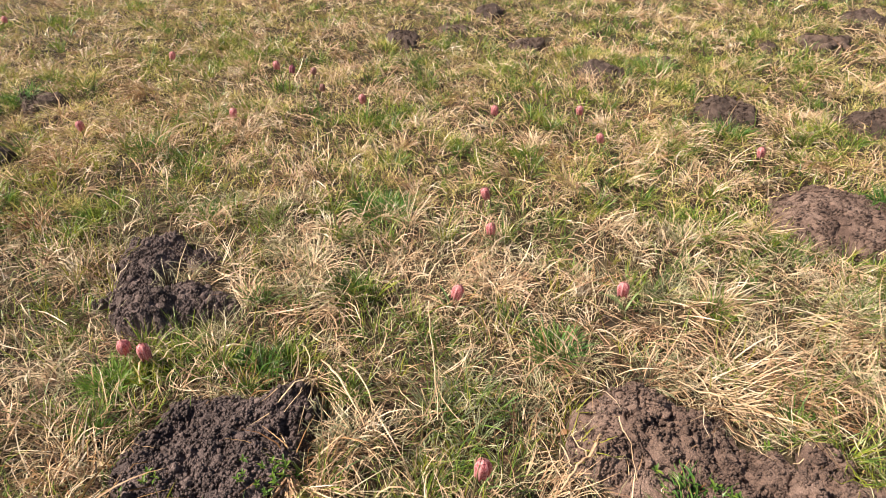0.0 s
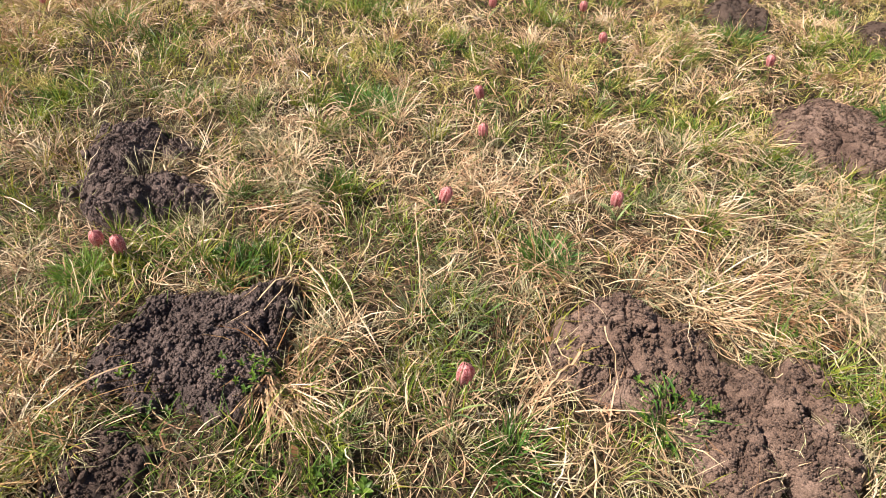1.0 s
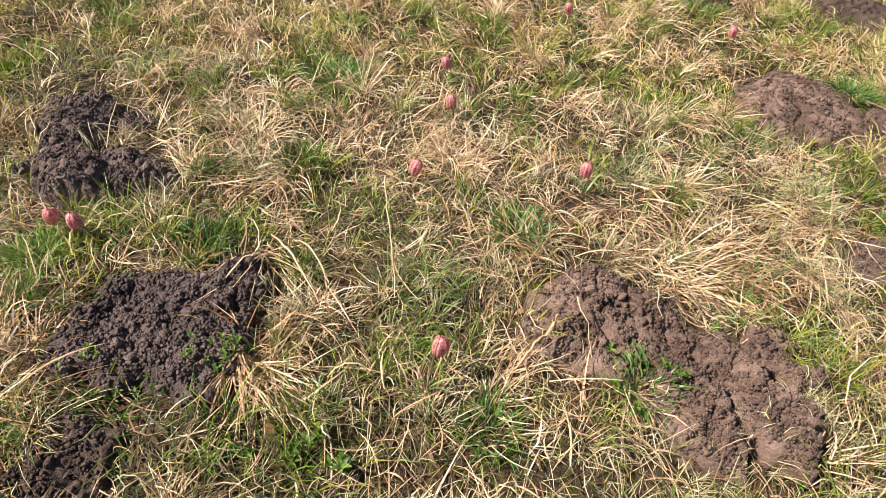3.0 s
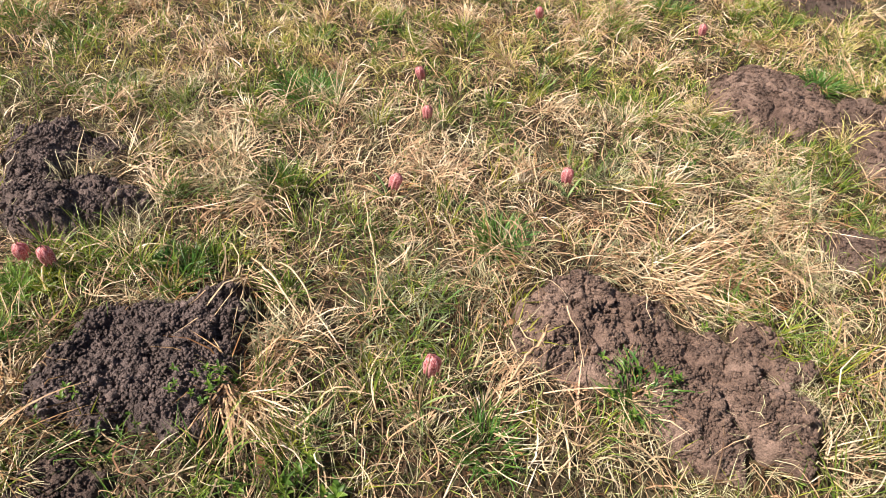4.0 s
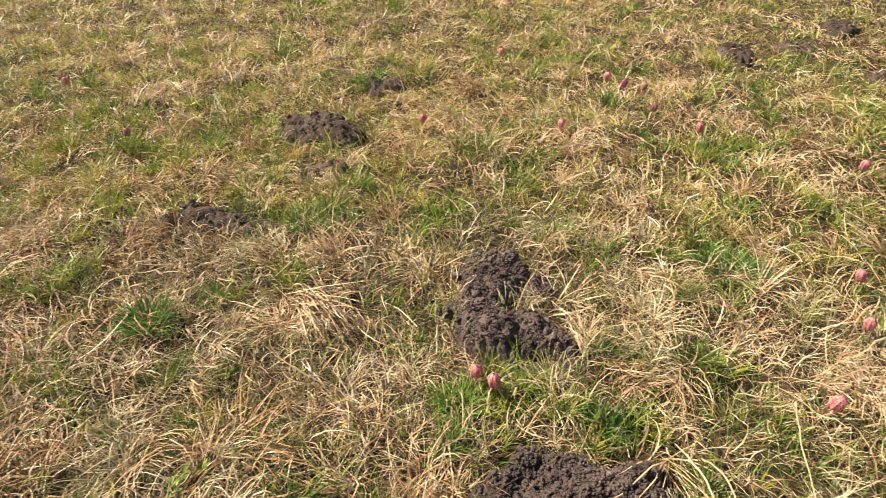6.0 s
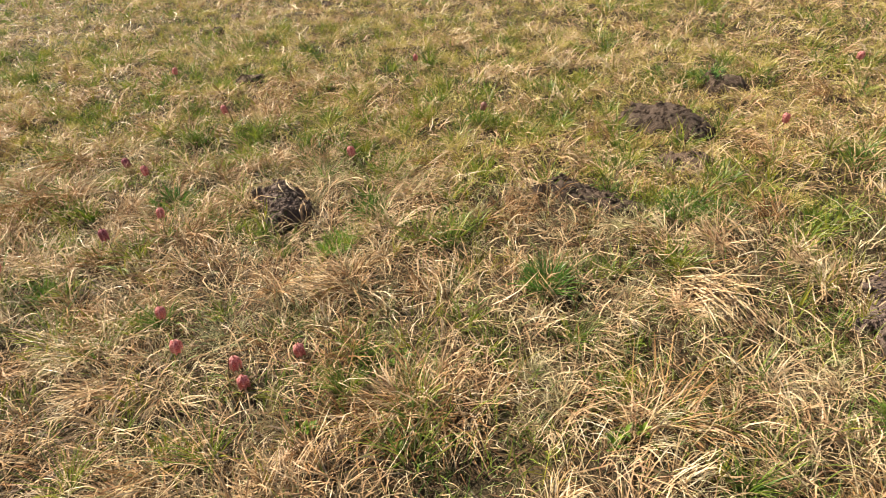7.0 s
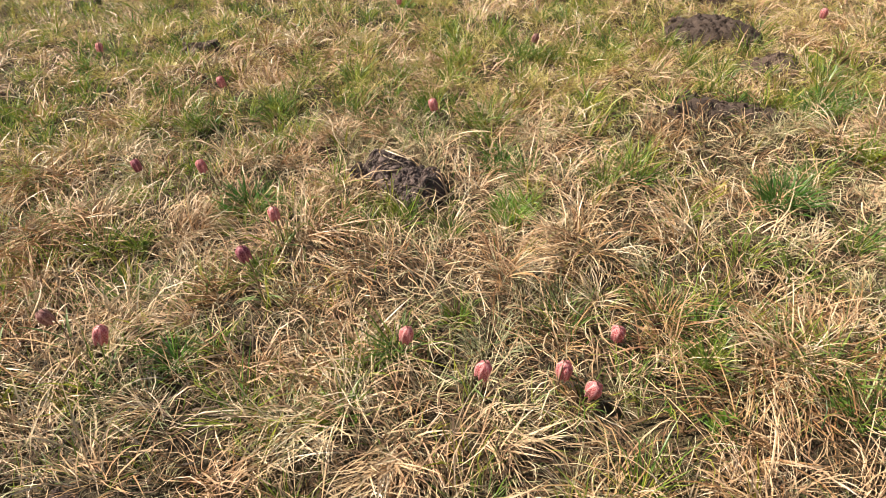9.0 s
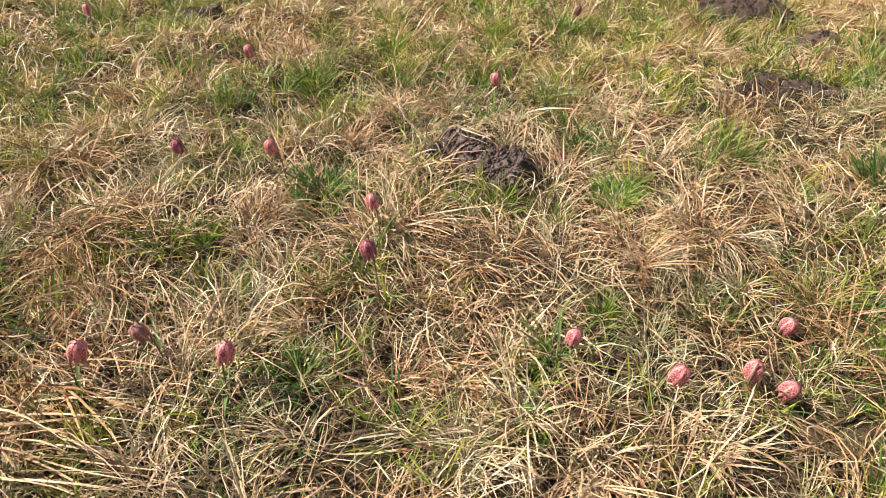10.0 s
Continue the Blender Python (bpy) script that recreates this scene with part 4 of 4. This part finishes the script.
def fritillary(x, y, mid, kind, seed):
    r = random.Random(seed)
    base = float(surface_z(x, y))
    size = (r.uniform(0.82, 0.93) if x > -0.8 else r.uniform(0.75, 0.86)) * (0.9 if kind == "brown" else 1.0)
    top = new("bell_flower")
    tagged(top, WORDS[kind], "flower", "chequered bell flowers")
    az, tilt = r.uniform(0, 6.283), r.uniform(0.05, 0.32)
    tip = Vector((0, 0, mid + 0.017 * size - base))
    out = Vector((math.cos(az), math.sin(az), 0))
    foot = -out * r.uniform(0.012, 0.028)
    top.location = (x + foot.x, y + foot.y, base)
    tip = tip - foot
    pts = []
    for i in range(9):
        s = i / 8
        q = Vector((tip.x * s ** 2.2, tip.y * s ** 2.2, (tip.z + 0.012) * min(1, 1.14 * s)))
        if s > 0.86:
            q.z = tip.z + 0.012 * (1 - (s - 0.86) / 0.14)
        pts.append(q)
    v, f = tube(pts, 0.0013)
    part("stem", mesh_from("stem", v, f, STEM), top)
    bell = new("bell")
    bell.parent = top
    bell.location = tip
    bell.scale = (size,) * 3
    bell.rotation_euler = Euler((r.uniform(-0.1, 0.1), -tilt, az + math.pi), "XYZ")
    turn = r.uniform(0, 1)
    for k in range(6):
        ob = part("petal", PETAL_MESH[kind][k % 2], bell)
        ob.rotation_euler = (0, r.uniform(-0.03, 0.03), turn + k * math.pi / 3)
    for k in range(r.randint(3, 4)):
        ob = part("leaf", LEAVES[r.randint(0, 2)], top)
        ob.rotation_euler = (0, 0, r.uniform(0, 6.283))
        ob.location = (0, 0, 0.004 * k)
        s = min(1.0, (mid + 0.02) / 0.09) * r.uniform(0.7, 1.0)
        ob.scale = (s, s, s)


for i, (x, y, mid, kind) in enumerate(FLOWERS):
    fritillary(x, y, mid, kind, 500 + i)

# ---- small weeds, dead leaves, stalks ----
def round_leaf(name, mat, length, width):
    v, f, seg = [], [], 6
    for i in range(seg + 1):
        s = i / seg
        w = width * (math.sin(math.pi * min(0.06 + 0.94 * s, 0.985)) ** 0.7) * 0.5
        for c in (-1, 0, 1):
            v.append((length * s, c * w, 0.12 * length * math.sin(math.pi * s) + abs(c) * w * 0.35))
    for i in range(seg):
        for j in range(2):
            a = i * 3 + j
            f.append((a, a + 1, a + 4, a + 3))
    return mesh_from(name, v, f, mat)


WEED_LEAF = [round_leaf("weed_leaf", LEAF, 0.011, 0.0036), round_leaf("weed_leaf", LEAF, 0.008, 0.0028)]


def weed(x, y, leaves, spread, tall, seed, size=1.0):
    r = random.Random(seed)
    top = new("small_weed")
    top.location = (x, y, float(surface_z(x, y)))
    tagged(top, "low bright green broad-leaved weed on soil and straw", "weed", "small weeds")
    for k in range(max(2, leaves // 3)):
        a, q, h = r.uniform(0, 6.283), spread * math.sqrt(r.random()), r.uniform(0.003, tall * 0.6)
        px, py = q * math.cos(a), q * math.sin(a)
        low = float(surface_z(x + px, y + py)) - top.location.z
        for m in range(7):
            ob = part("leaf", WEED_LEAF[(k + m) % 2], top)
            ob.location = (px, py, low + h + 0.0012 * m)
            ob.rotation_euler = (r.uniform(-0.2, 0.2), -r.uniform(0.1, 1.0), m * 2.4 + r.uniform(-0.3, 0.3))
            s = r.uniform(0.7, 1.2) * size
            ob.scale = (s, s, s)


WEEDS = [(-0.115, 0.905, 26, 0.032, 0.03), (-0.08, 0.935, 18, 0.022, 0.03), (-0.20, 0.845, 22, 0.035, 0.03), (-0.27, 0.885, 10, 0.018, 0.022),
         (-0.03, 0.79, 14, 0.02, 0.02), (0.66, 1.07, 8, 0.014, 0.02), (0.555, 0.955, 20, 0.030, 0.03), (0.74, 0.80, 22, 0.04, 0.03),
         (0.495, 0.948, 28, 0.045, 0.03), (0.78, 1.16, 14, 0.025, 0.03), (-0.24, 1.14, 16, 0.03, 0.03), (-1.62, 0.14, 16, 0.025, 0.03),
         (-1.20, 0.33, 14, 0.03, 0.03), (-1.00, 0.42, 16, 0.035, 0.03), (-0.43, 1.04, 12, 0.03, 0.02),
         (-0.25, 0.835, 14, 0.03, 0.02), (-0.50, 1.01, 12, 0.03, 0.02), (-1.710, -0.225, 12, 0.022, 0.025), (-1.660, -0.200, 12, 0.02, 0.025),
         (-1.575, -0.115, 22, 0.028, 0.035), (-1.555, -0.095, 16, 0.022, 0.03), (-0.315, 0.855, 12, 0.02, 0.02), (0.700, 1.105, 10, 0.02, 0.025), (0.735, 1.150, 10, 0.02, 0.025)]
for i, (x, y, leaves, spread, tall) in enumerate(WEEDS):
    weed(x, y, leaves, spread, tall, 700 + i)

for i, (x, y) in enumerate([(-0.79, 0.70), (-0.76, 0.725), (-1.17, 0.35), (0.05, 0.79), (0.085, 0.785), (-0.24, 1.17), (-1.19, 0.56)]):
    weed(x, y, 14, 0.022, 0.03, 760 + i, 1.8)

DEAD_LEAF = round_leaf("dead_leaf", DEAD, 0.022, 0.010)
for i, (x, y, turn) in enumerate([(0.335, 1.075, 0.4), (0.005, 0.80, 2.1)]):
    ob = tagged(new("dead_leaf", DEAD_LEAF), "curled brown dead leaf lying in the straw", "leaf", "dead leaves")
    ob.location = (x, y, float(surface_z(x, y)) + 0.018)
    ob.rotation_euler = (0.2, -0.15, turn)


def stalk(a, b, rise, radius, seed):
    """A long dry stalk lying from a to b over the sward."""
    r = random.Random(seed)
    pts = []
    for i in range(11):
        s = i / 10
        x, y = a[0] + (b[0] - a[0]) * s + r.uniform(-1, 1) * 0.002, a[1] + (b[1] - a[1]) * s + r.uniform(-1, 1) * 0.002
        pts.append(Vector((x, y, float(surface_z(x, y)) + 0.045 + rise * math.sin(math.pi * s))))
    o = pts[0].copy()
    v, f = tube([p - o for p in pts], radius, 5)
    ob = new("dry_stalk", mesh_from("dry_stalk", v, f, STRAW))
    ob.location = o
    tagged(ob, "long pale dry stalk lying across the straw", "stalk", "dry stalks")


STALKS = [((0.076, 1.360), (0.137, 1.052), 0.010, 0.0015), ((-0.09, 1.16), (0.02, 1.02), 0.02, 0.0022), ((-0.05, 1.15), (0.03, 1.06), 0.025, 0.0020),
          ((0.39, 1.02), (0.33, 0.94), 0.015, 0.0028), ((0.41, 1.05), (0.44, 0.97), 0.01, 0.0012), ((0.53, 1.20), (0.66, 1.07), 0.01, 0.0020)]
for i, (a, b, rise, radius) in enumerate(STALKS):
    stalk(a, b, rise, radius, 800 + i)
